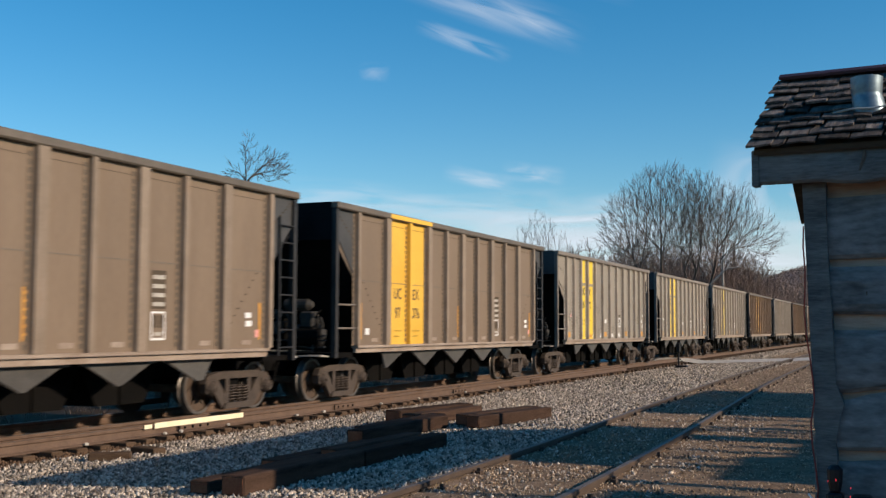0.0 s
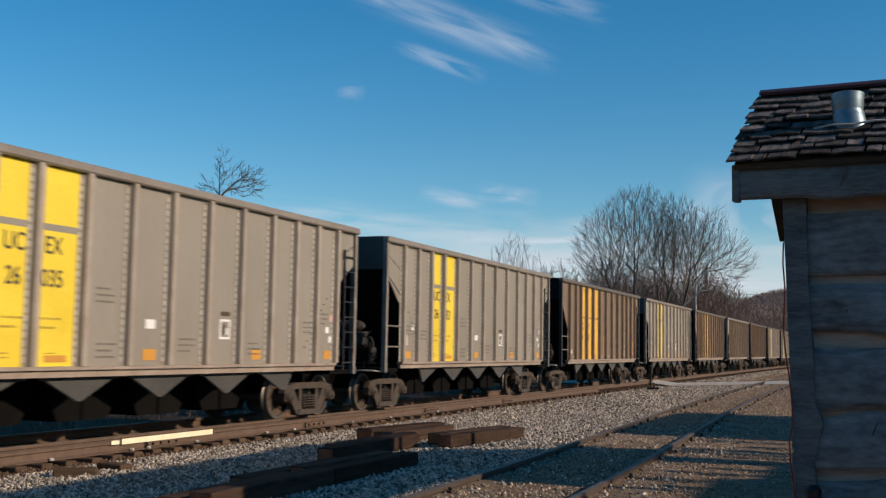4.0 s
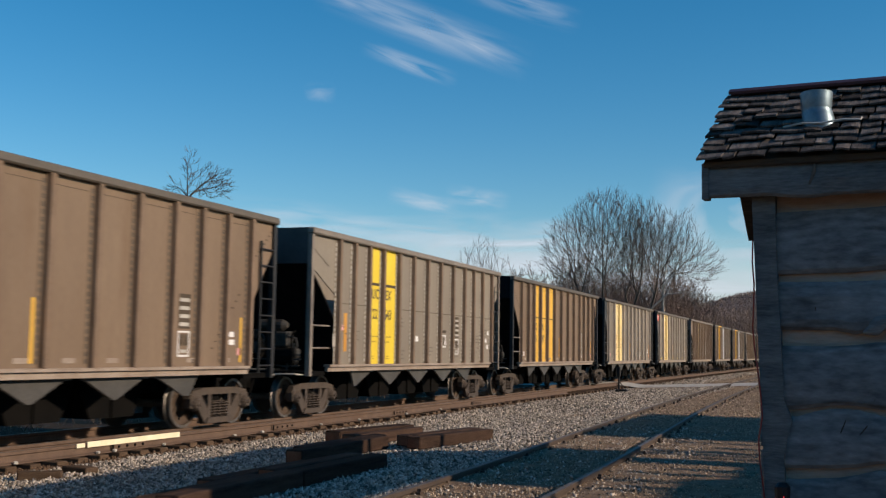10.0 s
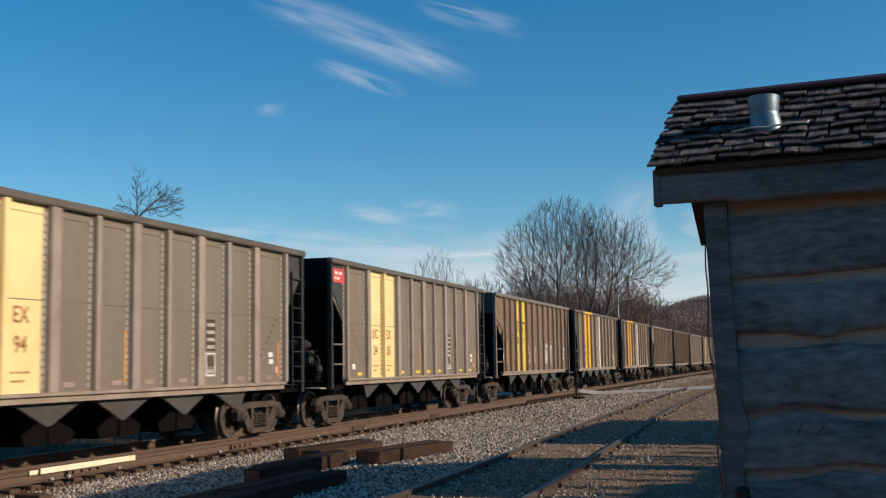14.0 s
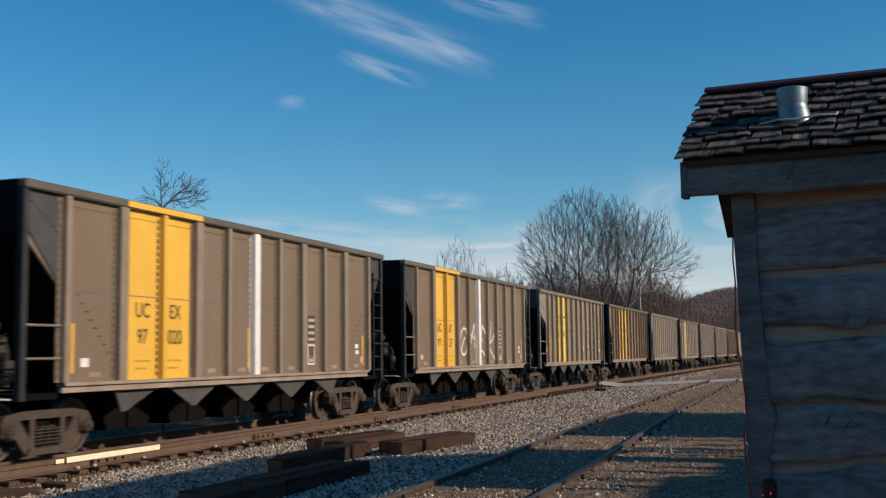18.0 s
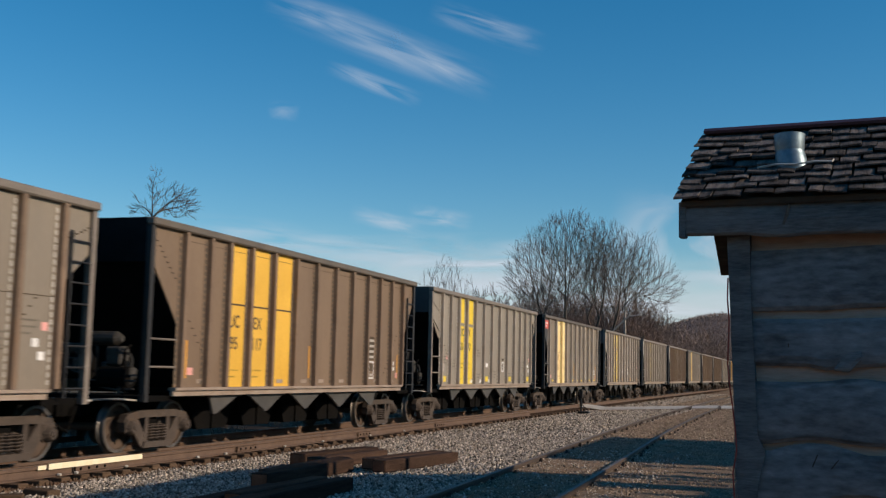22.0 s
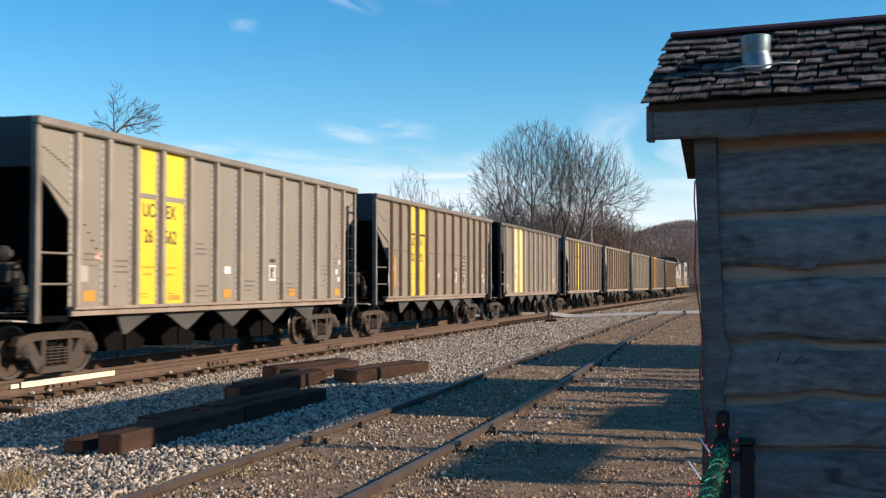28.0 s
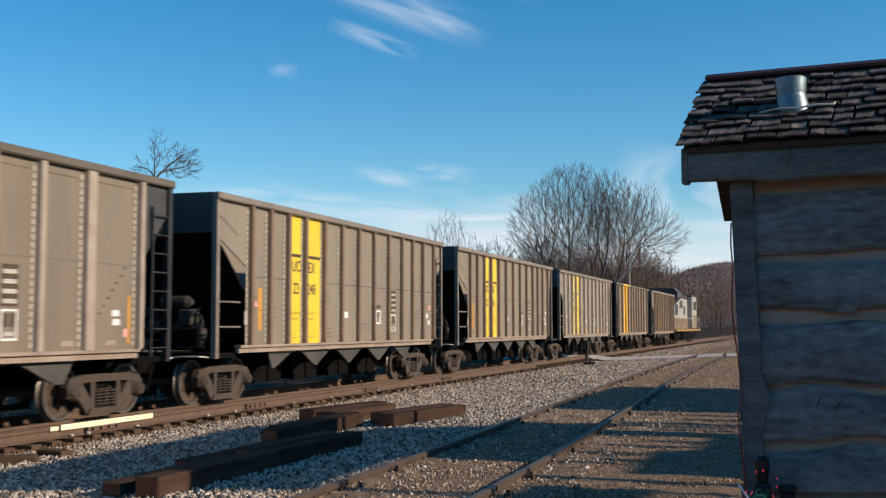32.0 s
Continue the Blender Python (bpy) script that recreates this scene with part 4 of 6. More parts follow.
    if style == "A":
        part("chord_patch", shared("chord_patch|", lambda: Shape().box(SIDE + 0.116, SIDE + 0.12, 2.5, 4.85, TOP - 0.12, TOP - 0.02), YELLOW_A), None, car, "orange-yellow patch")
    part("side_sill", shared("side_sill|" + lay, lambda: Shape().box(SIDE - 0.08, SIDE + 0.09, 0.98, LENGTH - 0.98, FLOOR - 0.055, FLOOR - 0.001).box(SIDE - 0.04, SIDE + 0.03, 0.98, LENGTH - 0.98, 1.09, FLOOR - 0.055),
         SILL), None, car, "pale dusty steel side sill")
    part("far_side", shared("far_side|" + style, lambda: Shape().box(-1.59, -1.56, 1.0, LENGTH - 1.0, 1.1, TOP - CHORD_H), paint), None, car)
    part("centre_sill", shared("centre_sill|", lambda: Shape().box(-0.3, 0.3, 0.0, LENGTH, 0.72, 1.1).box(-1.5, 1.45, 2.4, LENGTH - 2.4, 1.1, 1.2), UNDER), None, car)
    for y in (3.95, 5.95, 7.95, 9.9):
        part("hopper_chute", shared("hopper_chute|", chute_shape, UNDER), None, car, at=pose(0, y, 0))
    for i, y in enumerate((2.92, 4.95, 6.95, 8.95, 10.88)):
        kind = -1 if i == 0 else 1 if i == 4 else 0
        part("hopper_gusset", shared("hopper_gusset|%d" % kind, lambda: hopper_plate(kind), CHUTE), None, car, "dusty grey slope gusset", at=pose(0, y, 0))
    add_truck(car, 1.33)
    add_truck(car, LENGTH - 1.12)
    # lettering on the yellow panels
    g0 = (ribs[gold[0]] + ribs[gold[0] + 1]) / 2
    g1 = (ribs[gold[1]] + ribs[gold[1] + 1]) / 2
    zu, zn, size = {"A": (2.42, 1.97, 0.36), "B": (2.98, 2.50, 0.36), "D": (2.98, 2.48, 0.36), "C": (2.56, 2.12, 0.36)}[lay]
    x = SIDE + 0.004
    at0, at1 = {"A": (g0 + 0.05, g1 - 0.12), "B": (g0 + 0.05, g1 - 0.14), "D": (g0 + 0.05, g1 - 0.1), "C": (g0 - 0.10, g1 - 0.10)}[lay]
    letters("UC", at0, zu, size, ink, car, x)
    letters("EX", at1, zu, size, ink, car, x)
    letters(left, at0, zn, size, ink, car, x)
    letters(right, at1, zn, size, ink, car, x)
    for y in (g0, g1):
        zb = {"A": 1.58, "B": 1.95, "D": 1.95, "C": 1.6}[lay]
        part("small_writing", bars_mesh(2, 0.40, 0.032, 0.13, FADED if style not in "K" else ink, "mid"), None, car, at=pose(x - 0.001, at0 if y == g0 else at1, zb))
        if lay in "BD":
            part("small_writing", bars_mesh(2, 0.28, 0.018, 0.06, FADED, "low"), None, car, at=pose(x - 0.001, y - 0.1, 1.45))
    if lay in "BD":
        if style == "B":
            mark("patch", car, g1, 1.36, 0.46, 0.1, ORANGE if extra != "y" else YELLOW_B, "orange paint patch")
            for y in (1.5, 6.45, 9.75, 12.65):
                mark("patch", car, y, 1.42, 0.34, 0.18, ORANGE if extra != "y" else YELLOW_B, "orange paint patch")
        mark("placard", car, 6.45, 1.92, 0.26, 0.15, WHITE, "white placard")
        part("data_stencil", small_box_mesh(), None, car, "white-framed data block", at=pose(x, 8.65, 1.7))["kind"] = "stuff"
        if style in "DE":
            part("data_stencil", data_box_mesh(), None, car, "grey data bars", at=pose(x, 9.75, 1.5))["kind"] = "stuff"
            mark("patch", car, 1.9, 2.0, 0.16, 0.9, ORANGE, "rusty orange streak")
        mark("placard", car, 1.35, 1.8, 0.22, 0.28, TAB, "pale placard")
        mark("placard", car, 1.75, 2.1, 0.16, 0.12, PINK if k % 3 == 2 else WHITE, "small tag")
        for y, z in ((12.75, 1.75), (12.6, 1.95), (12.8, 2.2)):
            mark("placard", car, y, z, 0.15, 0.13, WHITE if z < 2.1 else PINK if k % 2 else WHITE, "small tag")
        for i, (y, z) in enumerate(((2.5, 2.05), (1.6, 2.15), (5.35, 2.45), (5.4, 1.6), (7.5, 1.7), (9.7, 1.65), (11.8, 2.1), (12.4, 2.3))):
            part("small_writing", bars_mesh(3, 0.5, 0.03, 0.1, FAINT_INK, "faint%d" % (i % 3)), None, car, at=pose(x, y, z))
        for y in (ribs[3] + 0.75, ribs[4] + 0.85, ribs[5] + 0.14, ribs[5] + 0.9, ribs[6] + 0.14, ribs[7] + 0.16) if k == 17 else ():
            part("chalk_mark", shared("chalk_mark|small", lambda: stroke([(-0.09, 0.02), (0.0, 0.11), (0.09, 0.02)], 0.09), WHITE), None, car, "white arrow mark", at=pose(x, y, 1.27))
        if style == "B" and k in (2, 3, 4):
            for y in (4.55, 5.6, 7.25, 8.35) if k == 2 else ():
                part("chalk_mark", shared("chalk_mark|", lambda: stroke([(-0.16, 0.04), (0.0, 0.14), (0.16, 0.04)], 0.1), WHITE), None, car, "white arrow mark", at=pose(x, y + 0.2, 1.27))
    else:
        y_data = ribs[7] + 0.5 if lay == "A" else (ribs[9] + ribs[10]) / 2
        part("data_stencil", data_box_mesh(), None, car, "white-framed data block", at=pose(x, y_data, 1.42))["kind"] = "stuff"
        for y, z, w, h, m in ((12.3, 1.85, 0.2, 0.1, WHITE), (12.32, 1.7, 0.2, 0.1, WHITE), (12.6, 1.52, 0.14, 0.14, PINK), (1.55, 1.55, 0.2, 0.14, WHITE if k % 2 else PINK)):
            mark("placard", car, y, z, w, h, m, "small tag")
        for y in (1.9, 5.3, 6.5, 7.6, 8.7, 11.0, 12.2):
            mark("patch", car, y + rng.uniform(-0.1, 0.1), 1.36, 0.3, 0.08, YELLOW_B if extra == "r" else SILL, "pale paint patch")
        streak = YELLOW_A if k in (13, 14, 7) else ORANGE
        for y, h in ((ribs[0] + 0.24, 0.95), (ribs[4] + 0.9 if lay == "A" else ribs[6] - 0.22, 1.0), (ribs[-1] - 0.25, 0.9)):
            mark("patch", car, y, 1.3 + h / 2, 0.075, h * (0.75 + 0.07 * (k % 4)), streak, "orange paint streak")
    # rivet lines that follow the slope sheets inside
    for mirror in (False, True):
        def rivets():
            s = Shape()
            for i in range(9):
                y, z = 1.35 + i * 0.115, 2.62 - i * 0.13
                y = LENGTH - y if mirror else y
                s.box(SIDE, SIDE + 0.01, y - 0.03, y + 0.03, z - 0.012, z + 0.012)
            return s
        part("rivet_line", shared("rivet_line|%d" % mirror, rivets, SEAM), None, car)["kind"] = "stuff"
    if lay in "AC":
        def dashes():
            s = Shape()
            y = 1.1
            while y < LENGTH - 1.1:
                if min(abs(y - q) for q in ribs) > 0.16:
                    s.box(SIDE, SIDE + 0.006, y - 0.03, y + 0.03, TOP - CHORD_H - 0.15, TOP - CHORD_H - 0.135)
                y += 0.115
            return s
        part("rivet_line", shared("rivet_line|top" + lay, dashes, SEAM), None, car)["kind"] = "stuff"
    if extra == "r":
        mark("placard", car, 0.56, 3.86, 0.78, 0.36, RED, "red corner placard", SIDE + 0.014)
        part("small_writing", bars_mesh(2, 0.36, 0.07, 0.13, WHITE, "red"), None, car, at=pose(SIDE + 0.02, 0.5, 3.96))
    if extra == "g":
        for p, w in (([(5.52, 2.48), (5.29, 2.36), (5.17, 2.06), (5.24, 1.74), (5.48, 1.6), (5.76, 1.71), (5.89, 2.02), (5.81, 2.36), (5.52, 2.48)], 0.07), ([(5.24, 1.73), (5.42, 1.99), (5.6, 2.17)], 0.06),
                     ([(6.15, 1.83), (6.41, 2.27), (6.64, 2.66)], 0.06), ([(6.64, 2.66), (6.65, 2.25), (6.65, 1.84)], 0.06), ([(6.16, 2.32), (6.41, 2.22), (6.67, 2.09)], 0.06),
                     ([(7.99, 2.32), (7.75, 2.47), (7.54, 2.61)], 0.07), ([(7.54, 2.61), (7.39, 2.18), (7.28, 1.78)], 0.06), ([(7.26, 2.3), (7.42, 2.17), (7.59, 2.03)], 0.06), ([(7.31, 1.75), (7.56, 1.72), (7.81, 1.58)], 0.06),
                     ([(8.65, 2.77), (8.58, 2.41), (8.43, 1.98)], 0.06), ([(8.98, 2.31), (8.7, 2.09), (8.27, 1.95)], 0.06), ([(8.27, 1.95), (8.66, 1.66), (9.1, 1.4)], 0.06), ([(9.39, 2.27), (9.34, 1.97), (9.06, 1.8), (9.41, 1.77)], 0.05), ([(9.41, 1.77), (9.45, 1.43)], 0.05)):
            part("spray_stroke", stroke(p, w), WHITE, car, "white spray-paint stroke", at=pose(SIDE + 0.006, 0, 0))
    if extra == "s":
        r2 = random.Random(5)
        for y, z, n in ((5.4, 1.85, 9), (6.45, 1.85, 9), (8.95, 1.8, 16), (9.75, 1.75, 16)):
            p = [(y + r2.uniform(-0.3, 0.3), z + r2.uniform(-0.3, 0.4 if n < 10 else 0.6)) for _ in range(n)]
            part("spray_stroke", stroke(p, 0.05), WHITE, car, "white spray-paint scribble", at=pose(SIDE + 0.006, 0, 0))
    return car


cars = [build_car(k, spec) for k, spec in enumerate(CARS)]
for o in bpy.data.objects:
    if o.name.startswith("small_writing"):
        o["kind"] = "stuff"


# ---- the engine that pushes at the rear
def build_engine():
    e0 = thing("diesel_locomotive", "grimy white and brown diesel locomotive with a yellow sill", "locomotive",
               at=pose(TRACK_X, train_run(0) + PITCH * len(CARS) + 0.4, RAIL_Z))
    part("underframe", Shape().soft_box(-1.55, 1.55, 0.2, 21.8, 1.12, 1.32, 0.03), LOCO_YELLOW, e0, "yellow frame sill")
    part("fuel_tank", Shape().soft_box(-1.3, 1.3, 7.6, 14.4, 0.35, 1.05, 0.15), UNDER, e0)
    part("long_hood", Shape().soft_box(-0.95, 0.95, 0.9, 14.6, 1.35, 4.3, 0.12), CAB_WHITE, e0, "dirty white engine hood")
    part("hood_band", Shape().soft_box(-0.97, 0.97, 0.95, 14.5, 1.36, 2.35, 0.02), CAB_TAN, e0, "grimy brown lower hood side")
    for y, w, z0, z1 in ((1.3, 1.6, 3.0, 3.45), (4.2, 0.9, 2.6, 3.6), (5.4, 0.9, 2.6, 3.6), (8.0, 2.2, 3.3, 4.0), (11.2, 1.2, 2.7, 3.5)):
        part("grille", Shape().soft_box(0.95, 0.985, y, y + w, z0, z1, 0.01), CAB_GREY, e0, "dark side grille")
    part("radiator", Shape().prism([(-1.0, 3.5), (1.0, 3.5), (1.56, 4.1), (1.56, 4.6), (1.2, 4.93), (-1.2, 4.93), (-1.56, 4.6), (-1.56, 4.1)], "y", 0.9, 3.6), CAB_GREY, e0, "dark flared radiator roof")
    part("hood_roof", Shape().soft_box(-1.0, 1.0, 5.2, 14.6, 4.25, 4.6, 0.1), CAB_GREY, e0)
    cab = part("cab", Shape().soft_box(-1.5, 1.5, 14.6, 18.3, 1.35, 4.55, 0.12), CAB_WHITE, e0, "dirty white driver's cab")
    for y in (15.1, 16.5):
        part("window", Shape().soft_box(1.5, 1.515, y, y + 1.1, 3.2, 4.05, 0.005), GLASS, cab, "dark side window")
    part("cab_roof", Shape().soft_box(-1.45, 1.45, 14.5, 18.4, 4.5, 4.7, 0.08), CAB_GREY, e0)
    part("cab_skirt", Shape().soft_box(-1.52, 1.52, 15.0, 18.0, 1.36, 2.75, 0.05), CAB_TAN, e0, "brown lower cab side")
    part("nose", Shape().soft_box(-0.95, 0.95, 18.3, 20.4, 1.35, 3.2, 0.15), CAB_WHITE, e0, "short white nose")
    for y in (1.0, 20.6):
        for i in range(4):
            part("step", Shape().box(1.2, 1.6, y - 0.3, y + 0.3, 0.35 + i * 0.25, 0.38 + i * 0.25), DARK_ROD, e0)
    for i in range(12):
        y = 0.6 + i * 1.86
        part("handrail_post", Shape().tube([(1.5, y, 1.35), (1.5, y, 2.35)], 0.022, 5), TAB, e0)
    part("handrail", Shape().tube([(1.5, 0.6, 2.35), (1.5, 21.1, 2.35)], 0.02, 5), TAB, e0)
    for y in (4.3, 17.7):
        tr = part("power_truck", Shape().soft_box(0.95, 1.15, y - 2.6, y + 2.6, 0.45, 0.95, 0.05).soft_box(-1.15, -0.95, y - 2.6, y + 2.6, 0.45, 0.95, 0.05), UNDER, e0)
        for d in (-1.85, 0, 1.85):
            part("wheelset", meshes["wheelset"], None, tr, at=pose(0, y + d, 0.457))
    return e0


meshes["wheelset"] = wheelsets[0].data
engine = build_engine()


# ---- the shed beside the camera: local x along its front, y into it
SHED = pose(-0.256, 4.50, 0, 0, 0, -5.0)
SHED_W, SHED_D = 3.2, 1.1
EAVE_Y, EAVE_Z, RIDGE_Y, RIDGE_Z = -0.15, 2.30, 0.405, 2.668
OVER = -0.208


def along(marks, x):
    """A smooth line through (x, z) marks, level beyond both ends."""
    if x <= marks[0][0]:
        return marks[0][1]
    for (x0, z0), (x1, z1) in zip(marks, marks[1:]):
        if x <= x1:
            f = (x - x0) / (x1 - x0)
            f = f * f * (3 - 2 * f)
            return z0 + (z1 - z0) * f
    return marks[-1][1]


def slab(x0, x1, lower, upper, y, thick, seed, rough=0.004, n=46):
    """A waney-edged slab: both long edges wander along marks, its face is bellied and worn."""
    s = Shape()
    prof = (0.0, 0.07, 0.22, 0.45, 0.7, 0.9, 1.0)
    belly = (0.45, 0.82, 0.98, 1.0, 0.9, 0.68, 0.4)
    k = len(prof) + 2
    for i in range(n + 1):
        x = x0 + (x1 - x0) * i / n
        far = max(x - 0.65, 0) * 0.03
        a1 = along(lower, x) + rough * noise.noise((x * 7, seed * 7.3, 0)) + far * noise.noise((x * 2, seed, 4))
        b1 = along(upper, x) + rough * noise.noise((x * 6, seed * 5.7, 5)) + far * noise.noise((x * 2, seed, 8))
        for f, g in zip(prof, belly):
            w = 0.005 * noise.noise((x * 4, seed + f * 3, 9)) + 0.003 * noise.noise((x * 15, seed + f * 9, 2))
            s.v.append((x, y - thick * g + w, a1 + (b1 - a1) * f))
        s.v += [(x, y, b1), (x, y, a1)]
    for i in range(n):
        for j in range(k):
            p, q = i * k + j, i * k + (j + 1) % k
            s.f.append((p, p + k, q + k, q))
            s.m.append(0)
    s.f += [tuple(range(k))[::-1], tuple(range(len(s.v) - k, len(s.v)))]
    s.m += [0, 0]
    return s


# lower and upper edges of the shed's waney boards, from the eave down
WANEY = [
    ([(0.09, 1.862), (0.3, 1.864), (0.51, 1.875), (0.63, 1.883), (1.2, 1.87)], [(0.09, 2.10), (0.64, 2.11)]),
    ([(0.06, 1.652), (0.28, 1.65), (0.34, 1.636), (0.42, 1.650), (0.62, 1.661), (1.1, 1.65)], [(0.09, 1.832), (0.3, 1.832), (0.63, 1.838)]),
    ([(0.08, 1.354), (0.29, 1.376), (0.49, 1.361), (0.61, 1.359), (1.1, 1.37)], [(0.1, 1.592), (0.3, 1.594), (0.45, 1.61), (0.52, 1.599), (0.62, 1.605)]),
    ([(0.1, 1.137), (0.28, 1.146), (0.445, 1.176), (0.6, 1.159), (1.1, 1.15)], [(0.11, 1.326), (0.25, 1.364), (0.33, 1.364), (0.49, 1.326), (0.61, 1.331)]),
    ([(0.12, 0.944), (0.38, 0.954), (0.6, 0.964), (1.1, 0.95)], [(0.11, 1.098), (0.28, 1.112), (0.41, 1.145), (0.6, 1.135)]),
    ([(0.1, 0.715), (0.4, 0.73), (0.8, 0.72)], [(0.1, 0.925), (0.21, 0.928), (0.6, 0.95)]),
    ([(0.1, 0.50), (0.5, 0.51)], [(0.1, 0.685), (0.6, 0.69)]),
    ([(0.1, 0.27), (0.5, 0.28)], [(0.1, 0.47), (0.6, 0.47)]),
    ([(0.1, 0.03), (0.5, 0.03)], [(0.1, 0.245), (0.6, 0.24)]),
]


def build_shed():
    shed = thing("shed", "small weathered grey board shed with a dark shake roof", "shed", at=SHED)
    core = Shape().box(0.0, SHED_W, 0.0, 0.05, 0, 2.2)
    wall = part("front_wall", core, FRESH, shed, "tan inner boarding between the planks")
    for i, (lower, upper) in enumerate(WANEY):
        part("board", slab(0.062, SHED_W, lower, upper, -0.002, 0.032 + 0.004 * (i % 3), i + 2), BOARD, wall, "blue-grey weathered waney board")
    # a split-off knot and long checks in the boards
    part("knot", slab(0.365, 0.46, [(0.365, 1.636), (0.41, 1.632), (0.46, 1.672)], [(0.365, 1.652), (0.41, 1.705), (0.46, 1.712)], -0.030, 0.014, 5, 0.002, 10), TRIM, wall, "pale lifted wood knot")
    for x, z, w, h, turn in ((0.29, 1.30, 0.004, 0.05, 22), (0.36, 1.29, 0.004, 0.045, 38), (0.13, 1.762, 0.045, 0.004, -8), (0.20, 1.73, 0.004, 0.016, 0), (0.41, 1.42, 0.004, 0.05, 28), (0.30, 1.46, 0.03, 0.003, 5), (0.21, 1.43, 0.004, 0.03, 20)):
        part("crack", Shape().soft_box(-w / 2, w / 2, -0.0015, 0.0015, -h / 2, h / 2, 0.0012), SOFFIT, wall, "dark check in the wood", at=pose(x, -0.0345, z, 0, turn, 0))
    side = part("side_wall", Shape().box(0.0, 0.05, 0.05, SHED_D, 0, 2.2).prism([(0.05, 2.2), (RIDGE_Y, RIDGE_Z - 0.08), (SHED_D, 2.2)], "x", 0.0, 0.05), TRIM, shed)
    for i in range(9):
        part("board", shared("side_board|", lambda: Shape().soft_box(-0.022, -0.001, 0.08, SHED_D, 0, 0.225, 0.006), BOARD), None, side, at=pose(0, 0, 0.03 + i * 0.235))
    part("back_wall", Shape().box(0.0, SHED_W, SHED_D, SHED_D + 0.05, 0, 2.2), TRIM, shed)
    part("end_wall", Shape().box(SHED_W, SHED_W + 0.05, 0.0, SHED_D + 0.05, 0, 2.2), TRIM, shed)
    # corner board with a wandering inner edge
    post = Shape()
    n = 30
    for i in range(n + 1):
        z = 2.19 * i / n
        w = along([(0.9, 0.084), (1.17, 0.082), (1.27, 0.095), (1.31, 0.112), (1.35, 0.098), (1.4, 0.084), (1.62, 0.076), (1.84, 0.066), (2.06, 0.062)], z) + 0.003 * noise.noise((z * 9, 3, 3))
        x = 0.011 - max(z - 1.04, 0) * 0.032 + 0.003 * noise.noise((z * 6, 8, 3))
        post.v += [(x, -0.045, z), (w, -0.047 + 0.008 * noise.noise((z * 5, 1, 1)), z), (w, 0.0, z), (x, 0.0, z)]
    for i in range(n):
        for j in range(4):
            p, q = i * 4 + j, i * 4 + (j + 1) % 4
            post.f.append((p, q, q + 4, p + 4))
            post.m.append(0)
    post.f += [(3, 2, 1, 0), (n * 4, n * 4 + 1, n * 4 + 2, n * 4 + 3)]
    post.m += [0, 0]
    part("corner_board", post, TRIM, shed, "grey weathered corner board")
    frame0 = part("window_frame", Shape().soft_box(1.005, 1.09, -0.055, -0.033, 1.12, 1.80, 0.006), TRIM, shed, "grey upright window trim")
    part("window_frame", Shape().soft_box(1.005, 2.0, -0.055, -0.033, 1.80, 1.88, 0.006), TRIM, shed)
    part("pane", Shape().soft_box(1.10, 1.95, -0.05, -0.033, 1.15, 1.79, 0.004), GLASS, shed)
    # eaves: fascia, its end block, soffit, rake boards
    fas = slab(-0.175, SHED_W + 0.1, [(-0.18, 2.153), (0.05, 2.153), (0.175, 2.137), (0.3, 2.147), (0.64, 2.144)], [(-0.18, 2.289), (0.32, 2.282), (0.64, 2.277)], EAVE_Y + 0.062, 0.029, 31, 0.003)
    f0 = part("fascia", fas, TRIM, shed, "grey fascia board under the eave")
    part("knot", shared("knot|", lambda: Shape().tube([(0.215, EAVE_Y + 0.0335, 2.262), (0.21, EAVE_Y + 0.0325, 2.225), (0.195, EAVE_Y + 0.0315, 2.185)], [0.005, 0.008, 0.004], 6), BARK), None, f0, "rusty resin streak")
    part("fascia_end", Shape().soft_box(-0.2, -0.172, EAVE_Y + 0.028, EAVE_Y + 0.075, 2.145, 2.287, 0.004), TRIM, shed)
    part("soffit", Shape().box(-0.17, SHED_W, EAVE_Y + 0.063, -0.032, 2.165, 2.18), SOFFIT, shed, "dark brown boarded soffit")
    slope = math.atan2(RIDGE_Z - EAVE_Z, RIDGE_Y - EAVE_Y)
    back_y = 0.95
    for x in (-0.205,):
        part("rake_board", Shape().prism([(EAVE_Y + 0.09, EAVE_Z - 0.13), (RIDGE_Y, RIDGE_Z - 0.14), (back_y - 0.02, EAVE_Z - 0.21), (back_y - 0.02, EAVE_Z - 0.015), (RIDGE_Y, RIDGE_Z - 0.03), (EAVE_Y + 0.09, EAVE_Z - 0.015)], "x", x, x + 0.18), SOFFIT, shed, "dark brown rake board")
    deck = Shape()
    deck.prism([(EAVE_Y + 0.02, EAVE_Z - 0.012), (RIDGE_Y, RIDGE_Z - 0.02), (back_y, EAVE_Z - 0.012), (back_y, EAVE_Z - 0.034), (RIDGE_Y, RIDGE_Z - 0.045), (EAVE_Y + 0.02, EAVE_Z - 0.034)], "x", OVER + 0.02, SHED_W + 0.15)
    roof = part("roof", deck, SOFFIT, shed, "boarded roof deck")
    part("ridge_cap", Shape().prism([(RIDGE_Y - 0.03, RIDGE_Z + 0.008), (RIDGE_Y, RIDGE_Z + 0.026), (RIDGE_Y + 0.03, RIDGE_Z + 0.008), (RIDGE_Y + 0.027, RIDGE_Z - 0.004), (RIDGE_Y, RIDGE_Z + 0.014), (RIDGE_Y - 0.027, RIDGE_Z - 0.004)], "x", OVER + 0.02, SHED_W + 0.15), RIDGE, roof, "maroon metal ridge cap")
    rng = random.Random(21)
    run = math.hypot(RIDGE_Y - EAVE_Y, RIDGE_Z - EAVE_Z)
    rows = 9
